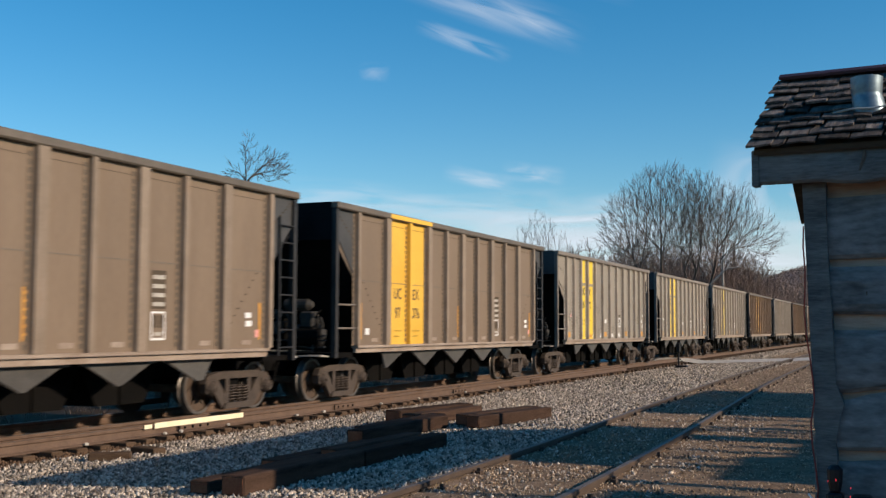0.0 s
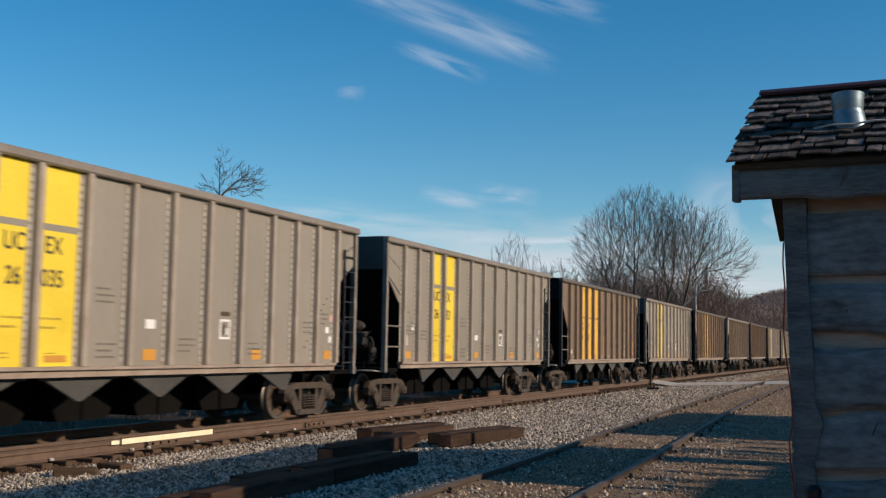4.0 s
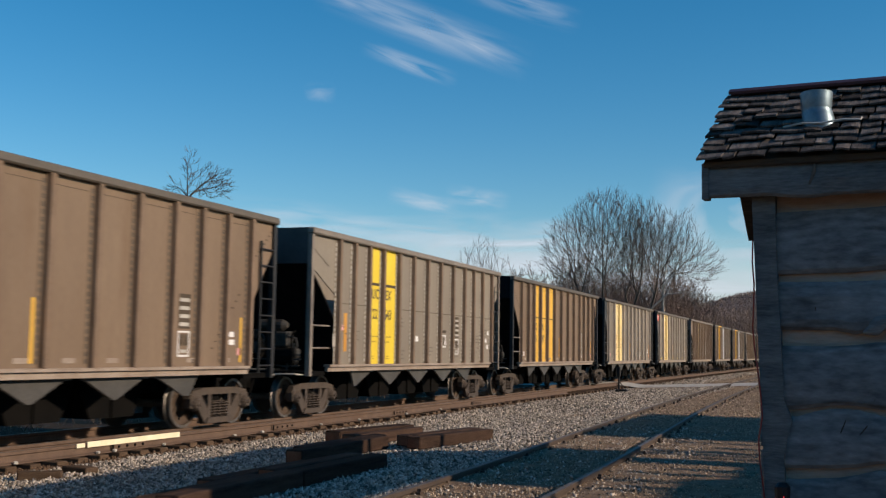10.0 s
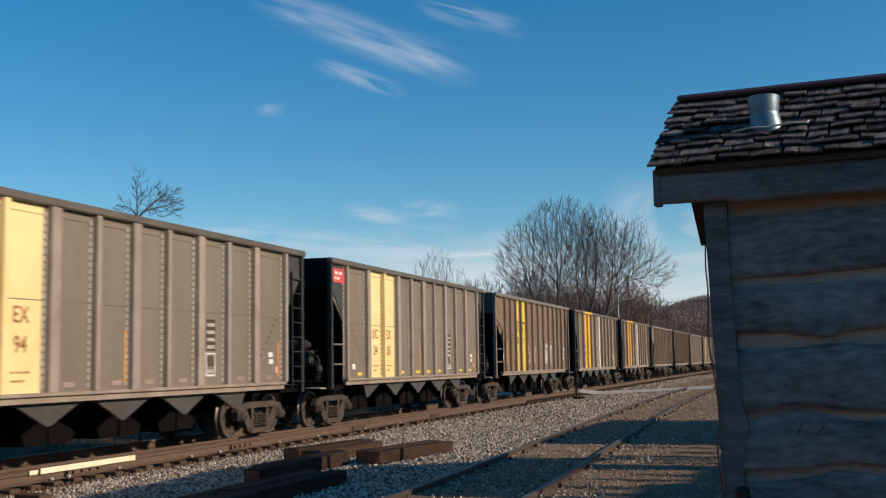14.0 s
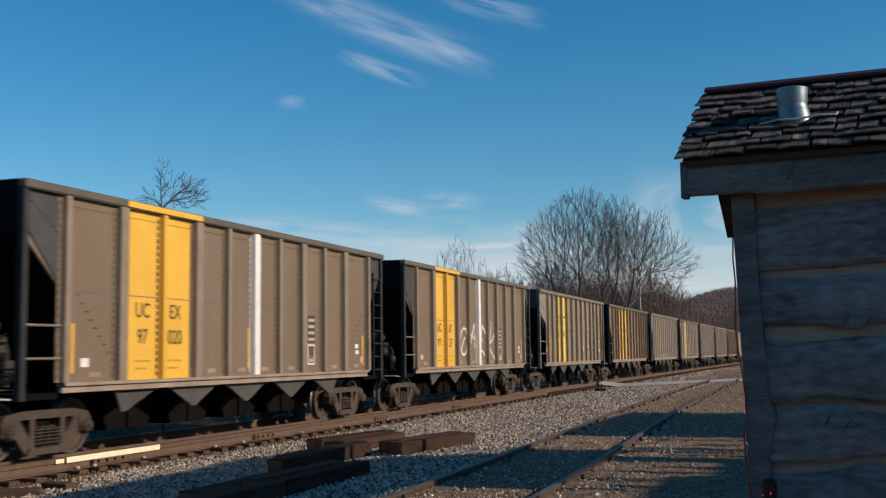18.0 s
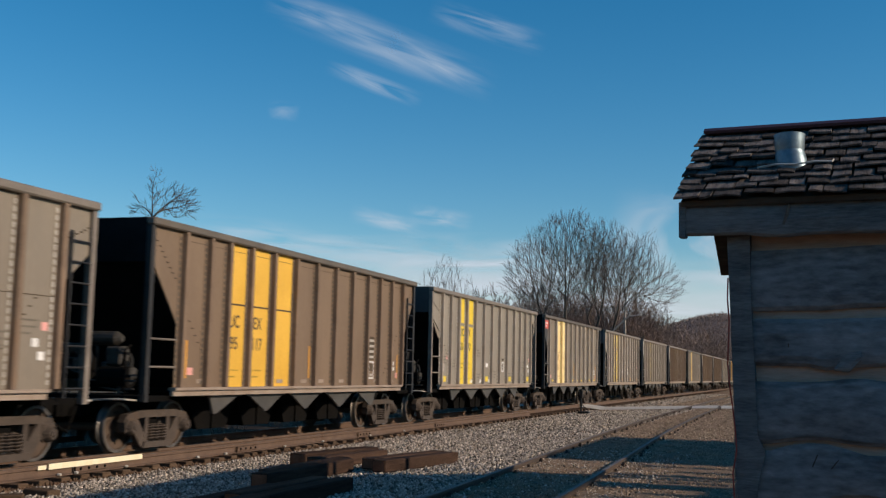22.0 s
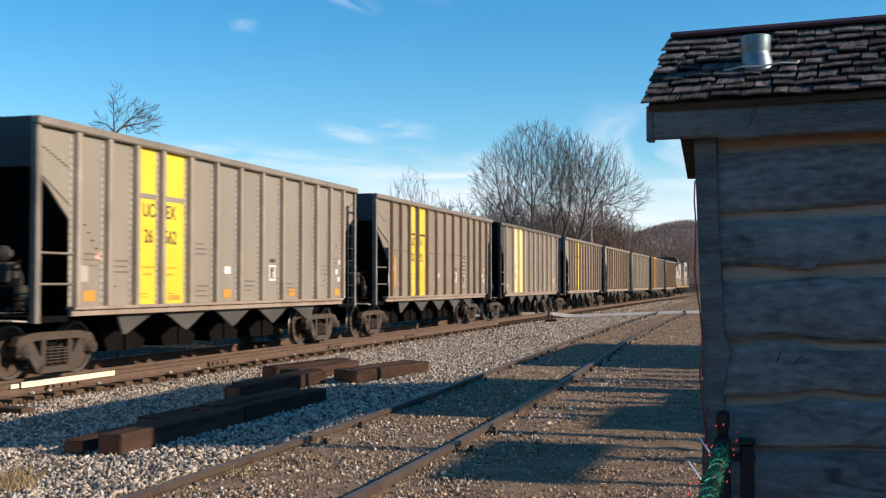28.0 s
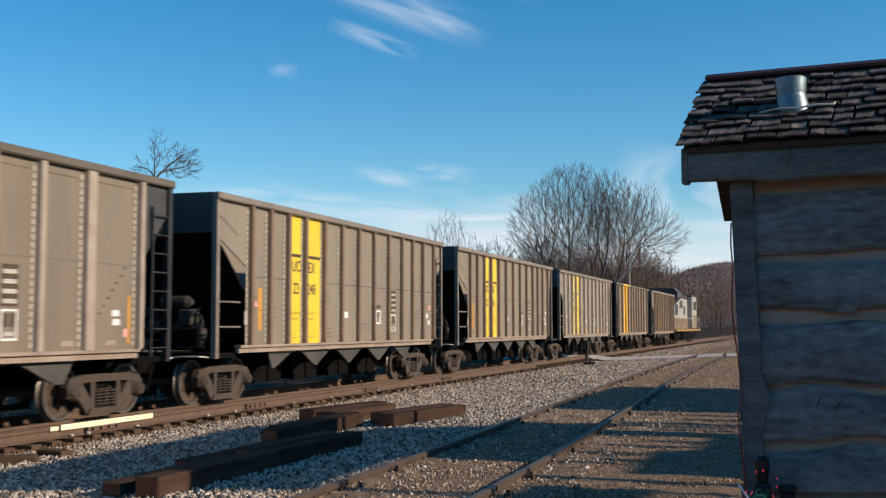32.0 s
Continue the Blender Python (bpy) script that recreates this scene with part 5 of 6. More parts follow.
    up = Vector((0, math.cos(slope), math.sin(slope)))
    out = Vector((0, -math.sin(slope), math.cos(slope)))
    for r in range(rows):
        x = OVER + rng.uniform(-0.007, 0.006)
        base = run * r / rows * 0.97
        while x < 1.75:
            w = rng.uniform(0.045, 0.125)
            s = Shape()
            ln = run / rows * 1.45
            th = rng.uniform(0.005, 0.010)
            slip = rng.uniform(-0.02, 0.012)
            lift = rng.choice((0.0, 0.0, 0.002, 0.004, 0.007))
            warp = rng.uniform(-0.007, 0.007)
            cup = rng.uniform(-0.004, 0.006)
            pts = []
            for u in (0, 0.5, 1):
                for d, h in ((base + slip + rng.uniform(-0.004, 0.004), 0.018 + th + lift + cup * (1 - abs(2 * u - 1)) + warp * (u - 0.5)), (base + slip + ln, 0.006 + th * 0.3)):
                    q = Vector((x + w * u * 0.96, EAVE_Y, EAVE_Z - 0.02)) + up * d
                    pts += [q + out * h, q + out * (h - th)]
            # corners: for each u: front top, front bottom, back top, back bottom
            f = []
            for i in (0, 1):
                b0 = i * 4
                f += [(b0, b0 + 4, b0 + 6, b0 + 2), (b0 + 1, b0 + 3, b0 + 7, b0 + 5), (b0, b0 + 1, b0 + 5, b0 + 4)]
            f += [(0, 2, 3, 1), (8, 9, 11, 10)]
            s.add(pts, f)
            part("shake", s, SHAKE, roof)
            x += w + rng.choice((0.0, 0.003, 0.008))
    # back slope, one sheet of courses
    back = Shape()
    for r in range(rows):
        f0_, f1_ = r / rows, (r + 1.2) / rows
        y0, y1 = back_y - (back_y - RIDGE_Y) * f0_, back_y - (back_y - RIDGE_Y) * min(f1_, 1)
        z0, z1 = EAVE_Z + (RIDGE_Z - EAVE_Z) * f0_, EAVE_Z + (RIDGE_Z - EAVE_Z) * min(f1_, 1)
        back.prism([(y0, z0 + 0.018), (y0, z0), (y1, z1 - 0.006), (y1, z1)], "x", OVER + 0.01, SHED_W + 0.15)
    part("back_slope", back, SHAKE, roof)["kind"] = "stuff"
    return shed


shed = build_shed()


def build_vent():
    """A crimped sheet-metal flue on the roof slope."""
    v = thing("roof_vent", "galvanised sheet-metal vent pipe on the shake roof", "vent pipe", at=SHED @ pose(0.200, 0.10, 2.428, -3, 0, 0) @ Matrix.Scale(0.94, 4))
    s = Shape()
    prof = [(-0.03, 0.066), (0.02, 0.0655), (0.05, 0.0625), (0.066, 0.059), (0.070, 0.0605), (0.115, 0.0635), (0.138, 0.0655)]
    n = 28
    for z, r in prof:
        s.v += [(r * math.cos(2 * math.pi * i / n) + 0.010 * max(0.07 - z, 0) / 0.07, r * math.sin(2 * math.pi * i / n), z + 0.02) for i in range(n)]
    for j in range(len(prof) - 1):
        for i in range(n):
            a1, b1 = j * n + i, j * n + (i + 1) % n
            s.f.append((a1, b1, b1 + n, a1 + n))
            s.m.append(0)
    part("pipe", s, ZINC, v, smooth=True)
    fl = Shape().box(-0.15, 0.17, -0.11, 0.12, 0.004, 0.012, 0, pose(0, 0, 0.0, 30, 0, 0).to_3x3().to_4x4())
    part("flashing", fl, ZINC, v, "bent metal flashing")
    lip = Shape().tube([(-0.125, -0.07, 0.006), (-0.05, -0.072, 0.016), (0.03, -0.075, 0.012), (0.11, -0.07, 0.022), (0.175, -0.066, 0.018), (0.18, -0.05, 0.03)], 0.0045, 5)
    part("flashing_lip", lip, TAB, v, "bright bent edge of the flashing")
    return v


build_vent()

# a red cable that hangs down the shed's corner
pts = [(along([(0.1, 0.0), (0.9, -0.006), (1.02, 0.004), (1.14, -0.014), (1.25, -0.018), (1.33, -0.004), (1.44, -0.012), (1.56, -0.030), (1.66, -0.036), (1.8, -0.028), (1.95, -0.036), (2.12, -0.01)], 1.99 - 0.083 * i) + 0.011, -0.052 - 0.006 * math.sin(i * 0.8), 1.99 - 0.083 * i) for i in range(23)]
thing("cable", "thin red cable hanging down the shed corner", "cable", at=SHED, shape=Shape().tube(pts, 0.0032, 5), material=CORD)


# ---- black railing with a garland of lights
def build_railing():
    r = thing("railing", "black iron railing beside the shed", "railing", at=pose(-0.178, 4.32, 0.012, 0, 0, 0))
    part("post", Shape().soft_box(0.064, 0.116, -0.03, 0.03, 0.0, 0.965, 0.006).soft_box(0.057, 0.123, -0.04, 0.04, 0.965, 0.985, 0.005), IRON, r)
    part("post", Shape().soft_box(-0.03, 0.03, -0.03, 0.03, 0.0, 0.99, 0.006), IRON, r)
    part("finial", Shape().tube([(0, 0, 0.99), (0, 0, 1.0), (0, 0, 1.03), (0, 0, 1.075), (0, 0, 1.09)], [0.016, 0.021, 0.027, 0.029, 0.014], 10), IRON, r, "black post cap")
    part("top_rail", Shape().soft_box(-0.022, 0.022, -1.9, 0.0, 0.93, 0.965, 0.006), IRON, r)
    part("bottom_rail", Shape().soft_box(-0.018, 0.018, -1.9, 0.0, 0.12, 0.15, 0.005), IRON, r)
    part("top_rail", Shape().soft_box(0.0, 0.12, -0.018, 0.018, 0.90, 0.93, 0.005), IRON, r)
    for i in range(17):
        part("baluster", shared("baluster|", lambda: Shape().box(-0.008, 0.008, -0.008, 0.008, 0.15, 0.93), IRON), None, r, at=pose(0, -0.11 - i * 0.108, 0))
    part("post", Shape().soft_box(-0.03, 0.03, -1.96, -1.9, 0.0, 1.02, 0.006), IRON, r)


build_railing()


def build_garland():
    g = thing("garland", "green foil garland with tiny red lights wound on the railing", "garland", at=pose(-0.178, 4.32, 0.972))
    rng = random.Random(9)
    s = Shape()
    for i in range(1500):
        y = -1.85 * rng.random()
        w = i * 0.9
        rad = 0.015 + 0.006 * math.sin(y * 14)
        c = Vector((rad * math.cos(w), y, rad * math.sin(w) * 0.9 - 0.01))
        d = Vector((math.cos(w), rng.uniform(-0.8, 0.8), math.sin(w))).normalized() * rng.uniform(0.012, 0.028)
        n0 = d.cross(Vector((0, 1, 0))).normalized() * 0.0035
        s.add([c - n0, c + n0, c + d], [(0, 1, 2)])
    part("foil", s, PINE, g)
    coil = Shape().tube([(0.025 * math.cos(i * 0.55 + math.sin(i * 0.3)), -1.8 * i / 150, 0.024 * math.sin(i * 0.55 + math.sin(i * 0.3)) - 0.01) for i in range(150)], 0.0032, 4)
    part("cord", coil, surface("green_cord", (0.02, 0.16, 0.10), (0.05, 0.26, 0.17), 0.4, bump=0), g)
    for i in range(30):
        w, y = rng.uniform(0, 6.28), -1.8 * rng.random() if i > 8 else rng.uniform(-0.06, 0.03)
        b = part("bulb", Shape().tube([(0, 0, -0.0025), (0, 0, 0.0015), (0, 0, 0.004)], [0.0011, 0.0015, 0.0005], 6), BULB, g,
                 at=pose(0.055 * math.cos(w), y, 0.05 * math.sin(w) + (0.03 if i <= 8 else 0)))
    for p in ([(-0.03, -0.35, 0.02), (-0.066, -0.30, 0.062)], [(-0.03, -0.85, 0.01), (-0.07, -0.8, 0.055)]):
        part("wire_tip", Shape().tube(p, 0.0035, 5), WIRE, g, "white wire end")


build_garland()


# ---- spare ties lying between the tracks
def tie_piece(x0, y0, x1, y1, z, w=0.235, h=0.19, mat=TIE_DARK, tilt=0.0):
    d = Vector((x1 - x0, y1 - y0, 0))
    s = Shape().soft_box(-w / 2, w / 2, 0, d.length, 0, h, 0.014, 0)
    s.box(-w / 2 + 0.02, w / 2 - 0.02, -0.004, -0.0005, 0.02, h - 0.02, 1)
    return thing("spare_tie", "old creosoted wooden railway tie lying on the ballast", "railroad tie", group="spare ties beside the track",
                 at=pose(x0, y0, z, tilt, 0, -math.degrees(math.atan2(d.x, d.y))), shape=s, material=[mat, TIE_END])


tie_piece(-6.03, 9.16, -6.02, 11.68, -0.045, w=0.27, h=0.2)
tie_piece(-6.02, 11.72, -6.01, 14.15, -0.045, w=0.25, h=0.19)
tie_piece(-6.47, 9.23, -6.53, 11.76, -0.065, w=0.23, h=0.14)
tie_piece(-6.53, 11.96, -6.49, 14.39, -0.065, w=0.24, h=0.18)
tie_piece(-6.82, 11.08, -6.80, 13.61, -0.085, w=0.24, h=0.15)
tie_piece(-7.35, 14.21, -7.36, 17.35, -0.085, w=0.27, h=0.21)
tie_piece(-7.64, 14.97, -7.62, 17.88, -0.095, w=0.27, h=0.2)
tie_piece(-8.67, 18.18, -8.26, 20.70, -0.135, w=0.34, h=0.23)
tie_piece(-8.13, 17.69, -7.85, 20.22, -0.115, w=0.27, h=0.2)
tie_piece(-6.68, 17.09, -6.23, 19.63, -0.055, w=0.26, h=0.2)
tie_piece(-7.07, 17.59, -6.64, 20.12, -0.065, w=0.26, h=0.19)
tie_piece(-10.42, 12.2, -9.95, 12.5, -0.26, h=0.12, mat=TIE)
tie_piece(-10.5, 13.3, -10.0, 13.2, -0.26, h=0.1, mat=TIE)


# ---- trackside dwarf signal and poles
def build_signal():
    s = thing("switch_stand", "small black switch stand beside the main track", "switch stand", at=pose(-10.35, 52.9, ground_z(-10.35, 52.9)))
    part("mast", Shape().tube([(0, 0, 0), (0, 0, 0.95)], 0.045, 8), IRON, s)
    part("head", Shape().soft_box(-0.09, 0.09, -0.08, 0.08, 0.75, 1.2, 0.03), IRON, s)
    part("base", Shape().soft_box(-0.14, 0.42, -0.2, 0.2, 0, 0.14, 0.03), IRON, s)
    part("lever", Shape().tube([(0.05, 0, 0.45), (0.3, 0.05, 0.2)], 0.02, 6), IRON, s)


build_signal()


def build_pole(x, y, top, lean, arms, label):
    p = thing("utility_pole", label, "utility pole", at=pose(x, y, ground_z(x, y), 0, lean, 0))
    part("shaft", Shape().tube([(0, 0, 0), (0, 0, top)], [0.17, 0.12], 8), POLE, p)
    for z in arms:
        part("crossarm", Shape().soft_box(-1.0, 1.0, -0.06, 0.06, z, z + 0.12, 0.015), POLE, p)
        for i in (-0.9, -0.4, 0.4, 0.9):
            part("insulator", Shape().tube([(i, 0, z + 0.12), (i, 0, z + 0.28)], 0.05, 6), POLE, p)


build_pole(-19.1, 130.0, 11.75, 0.3, (), "bare weathered wooden utility pole")
build_pole(-25.3, 200.0, 12.0, 0.2, (11.2, 10.2), "weathered utility pole with crossarms")

wire_pts = [(-25.3 + 45 * i / 12, 200 + 10 * i / 12, 11.95 + 2.2 * i / 12 - 0.9 * math.sin(math.pi * i / 12)) for i in range(13)]
thing("utility_wire", "thin dark utility wire hanging from the far pole", "wire", shape=Shape().tube(wire_pts, 0.022, 4), material=IRON)


# ---- bare winter trees
def grow_limbs(seed, base, lobes, buds, step, reach, clear, tip, power=2.35, up=0.05, stems=((0, 0, 1),), start=2.0, fan=None, stray=0.06):
    """Limbs that grow towards buds scattered in rounded lobes (centre, half sizes, share) until every bud is reached.
    Gives a list of (from, to, radius, radius, is_tip)."""
    r = np.random.RandomState(seed)
    cloud = []
    for centre, half, share in lobes:
        n = int(buds * share)
        q = r.randn(n, 3)
        q /= np.linalg.norm(q, axis=1, keepdims=True)
        q *= (r.rand(n, 1) ** 0.42)
        cloud.append(np.array(centre) + q * np.array(half))
    cloud = np.concatenate(cloud)
    if fan:
        cloud = cloud[cloud[:, 2] > fan[0] + fan[1] * np.hypot(cloud[:, 0] - fan[2], cloud[:, 1])]
    heart = cloud.mean(0)
    heart[2] = cloud[:, 2].min() - 0.15 * np.ptp(cloud[:, 2])
    def outward(p):
        return (p - heart) / (np.linalg.norm(p - heart) + 1e-6)
    nodes, parent, way = [np.array(base, float)], [-1], [np.array((0, 0, 1.0))]
    for d in stems:
        v = np.array(d, float) / np.linalg.norm(d)
        at = 0
        for _ in range(int(start / step)):
            v = v + r.randn(3) * stray
            v /= np.linalg.norm(v)
            nodes.append(nodes[at] + v * step)
            parent.append(at)
            way.append(v)
            at = len(nodes) - 1
    near = np.full(len(cloud), 1e9)
    who = np.zeros(len(cloud), int)
    alive = np.ones(len(cloud), bool)
    fresh = list(range(len(nodes)))
    sprouts = {}
    for turn in range(150):
        if not fresh:
            break
        new_at = np.array([nodes[i] for i in fresh])
        d2 = ((cloud[:, None, :] - new_at[None]) ** 2).sum(2)
        k = d2.argmin(1)
        m = d2[np.arange(len(cloud)), k]
        better = m < near
        near[better] = m[better]
        who[better] = np.array(fresh)[k[better]]
        alive &= near > clear * clear
        use = alive & (near < (reach if turn > 25 else reach * 3) ** 2)
        if not use.any():
            break
        pull = {}
        for i in np.nonzero(use)[0]:
            v = cloud[i] - nodes[who[i]]
            v /= np.linalg.norm(v)
            if who[i] in pull:
                pull[who[i]] += v
            else:
                pull[who[i]] = v.copy()
        fresh = []
        for i, v in pull.items():
            v = v / (np.linalg.norm(v) + 1e-6) + way[i] * 0.8 + outward(nodes[i]) * 0.5 + r.randn(3) * 0.07
            v[2] += up
            v /= np.linalg.norm(v)
            p = nodes[i] + v * step
            if len(sprouts.get(i, ())) >= 4 or min((np.linalg.norm(p - nodes[j]) for j in sprouts.get(i, ())), default=1e9) < step * 0.35:
                near[who == i] = 0.0
                continue
            sprouts.setdefault(i, []).append(len(nodes))
            nodes.append(p)
            parent.append(i)
            way.append(v)
            fresh.append(len(nodes) - 1)
    n = len(nodes)
    kids = np.zeros(n, int)
    area = np.zeros(n)
    for i in range(n - 1, 0, -1):
        if not kids[i]:
            area[i] = tip ** power
        area[parent[i]] += area[i]
        kids[parent[i]] += 1
    rad = area ** (1 / power)
    out = [(nodes[parent[i]], nodes[i], min(rad[parent[i]], rad[i] * 1.35), rad[i], False) for i in range(1, n)]
    # fine end twigs
    for i in range(1, n):
        for _ in range(4 if not kids[i] else 1 if rad[i] < tip * 2.5 else 0):
            v = way[i] * 0.6 + outward(nodes[i]) * 0.7 + r.randn(3) * 0.32
            v /= np.linalg.norm(v)
            p = nodes[i] + v * step * r.uniform(0.7, 1.5)
            q = p + (v + r.randn(3) * 0.15) * step * r.uniform(0.4, 1.1)
            out += [(nodes[i], p, tip * 0.8, tip * 0.7, True), (p, q, tip * 0.7, tip * 0.55, True)]
    return out


def build_tree(x, y, label, seed, lobes, buds, step=0.42, reach=1.6, clear=0.5, tip=0.0125, bark=BARK, twig=TWIG, pale=0.06, stems=((0, 0, 1),), start=2.5, up=0.05, fan=None, stray=0.06):
    """Lobes and stems are given from the tree's foot."""
    t = thing("tree", label, "tree", at=pose(x, y, 0))
    wood, fine = Shape(), Shape()
    for p, q, r0, r1, end in grow_limbs(seed, (0, 0, -0.4), lobes, buds, step, reach, clear, tip, 2.15, up, stems, start, fan, stray):
        thick = r1 > pale
        (wood if thick else fine).tube([p, q], [r0, r1], 7 if r1 > 0.12 else 5 if thick else 3, 0, False)
    part("trunk", wood, bark, t)
    part("crown", fine, twig, t, "bare spreading twigs")
    return t


build_tree(-19.0, 95, "tall bare grey-brown winter tree with a broad crown", 3,
           [((-0.9, 0, 11.2), (3.6, 3.2, 4.3), 0.5), ((-3.4, 0, 10.2), (2.9, 2.6, 3.4), 0.3), ((1.2, 0.4, 10.8), (2.3, 2.6, 3.8), 0.2)], 6400, step=0.42, clear=0.34, reach=1.8, tip=0.0088,
           stems=((-0.42, 0.1, 1), (-0.12, -0.1, 1), (0.16, 0.1, 1)), start=5.0, up=0.04, stray=0.04, fan=(5.0, 0.62, 0.0))
build_tree(-17.3, 96, "bare grey-brown winter tree with upright limbs", 12,
           [((0.8, 0, 10.7), (2.4, 2.6, 4.0), 0.7), ((2.1, 0, 10.2), (2.0, 2.2, 3.0), 0.3)], 3400, step=0.42, clear=0.36, reach=1.8, tip=0.0088,
           stems=((0.0, 0, 1), (0.34, 0.1, 1)), start=5.0, up=0.04, stray=0.04, fan=(5.0, 0.62, 0.2))
build_tree(-16.6, 94, "bare sycamore with pale mottled limbs", 7,
           [((3.2, 0, 10.1), (2.0, 2.0, 3.2), 0.55), ((4.6, 0, 8.9), (1.8, 1.8, 2.1), 0.3), ((1.6, 0, 9.4), (1.4, 1.6, 2.6), 0.15)], 2100, step=0.42, clear=0.38, reach=1.8, tip=0.0088, bark=PALE_BARK, pale=0.045,
           stems=((0.42, 0, 1), (0.2, 0.1, 1)), start=5.0, up=0.05, fan=(5.5, 0.5, 1.5))
build_tree(-24.2, 108, "bare brown tree at the edge of the scrub", 17, [((0, 0, 7.2), (3.4, 2.6, 3.4), 1.0)], 1100, tip=0.012, clear=0.45)
build_tree(-14.95, 23.0, "thin bare sapling beyond the train", 8, [((-0.5, 0, 5.45), (0.22, 0.2, 0.22), 0.12), ((-0.12, 0, 5.7), (0.17, 0.2, 0.62), 0.4), ((0.55, 0, 5.5), (0.5, 0.3, 0.4), 0.48)], 480, step=0.09, reach=0.5, clear=0.095, tip=0.0042, twig=BARK, pale=0.016,
           stems=((-0.02, 0, 1),), start=5.1, up=0.0, stray=0.008)
build_tree(-31.4, 95, "fan-shaped bare tree beyond the train", 29, [((0, 0, 8.8), (2.2, 1.8, 2.8), 1.0)], 600, tip=0.010, stems=((-0.2, 0, 1), (0.05, 0, 1), (0.25, 0, 1)), start=4.0, up=0.12)
build_tree(-16.9, 20.0, "thin bare sapling beyond the train", 41, [((0, 0, 4.2), (0.6, 0.5, 0.65), 1.0)], 50, step=0.12, reach=0.7, clear=0.16, tip=0.005, twig=BARK, pale=0.016, start=3.9, stray=0.01)
# a fallen pale limb under the big tree
thing("fallen_limb", "pale broken sycamore limb among the trees", "branch", at=pose(-15.9, 93, 4.6), shape=Shape().tube([(-0.6, 0, -4.8), (-0.3, 0, 0), (0.6, 0, 1.0), (1.7, 0, 2.0), (2.9, 0, 2.15)], [0.12, 0.11, 0.09, 0.075, 0.04], 6).tube([(1.7, 0, 2.0), (2.0, 0, 2.6)], [0.07, 0.03], 5), material=PALE_BARK)


def build_thicket(name, label, spots, seed, mat, thin, buds=80, share=1.0):
    """A tangle of small bare trees and stems that nobody could count: spots are x, y, height, how many, spread."""
    rng = random.Random(seed)
    s = Shape()
    kinds = [grow_limbs(seed * 10 + i, (0, 0, 0), [((rng.uniform(-0.06, 0.06), 0, 0.60), (0.26 + 0.03 * i, 0.26, 0.40), 1.0)], buds, 0.05, 0.3, 0.055, 0.0012, 2.2, 0.08,
                        ((-0.25, 0.1, 1), (0.2, -0.1, 1)), 0.18 + 0.04 * i) for i in range(4)]
    for x, y, h, n, wide in spots:
        for _ in range(n):
            px, py = min(x + rng.gauss(0, wide), -15.1 - 0.5 * rng.random()), y + rng.gauss(0, wide * 1.4)
            z0, hh, w = ground_z(px, py) - 0.1, h * rng.uniform(0.6, 1.05), rng.uniform(0, 6.28)
            c, e1 = math.cos(w) * rng.uniform(0.8, 1.4), math.sin(w)
            for p0, p1, r0, r1, end in rng.choice(kinds):
                if end and rng.random() > share:
                    continue
                s.tube([(px + (p[0] * c - p[1] * e1) * hh, py + (p[0] * e1 + p[1] * c) * hh, z0 + p[2] * hh) for p in (p0, p1)], [max(r0 * hh, thin * 1.2), max(r1 * hh, thin)], 3, 0, False)
    return thing(name, label, "shrubs", kind="stuff", shape=s, material=mat)


build_thicket("thicket", "red-brown tangle of bare scrub behind the train",
              [(-31 + 1.5 * i, 112 + (i % 3) * 4, 10.6 - 0.05 * i, 9, 1.4) for i in range(11)] + [(-19.5 - 0.4 * i, 122 + 9 * i, 10.5, 5, 2.0) for i in range(6)], 3, SCRUB, 0.0125, 140, 0.8)
build_thicket("far_scrub", "brown bare trees at the foot of the hill",
              [(-36 + 2.2 * i, 210 + 10 * (i % 4), 16.0 - 0.35 * i, 7, 2.5) for i in range(8)] + [(-26, 250, 14, 10, 4), (-24, 290, 15, 12, 5), (-22, 330, 14, 12, 5)], 5, SCRUB, 0.018, 60, 0.5)
build_thicket("brush", "grey-brown dry brush on the far side of the track",
              [(-15.6 - (i % 3) * 0.5, 7 + 0.9 * i, 1.2, 4, 0.4) for i in range(44)] + [(-17.2, 14 + 3 * i, 2.0, 4, 0.6) for i in range(16)], 6, TWIG, 0.005, 9, 0.4)


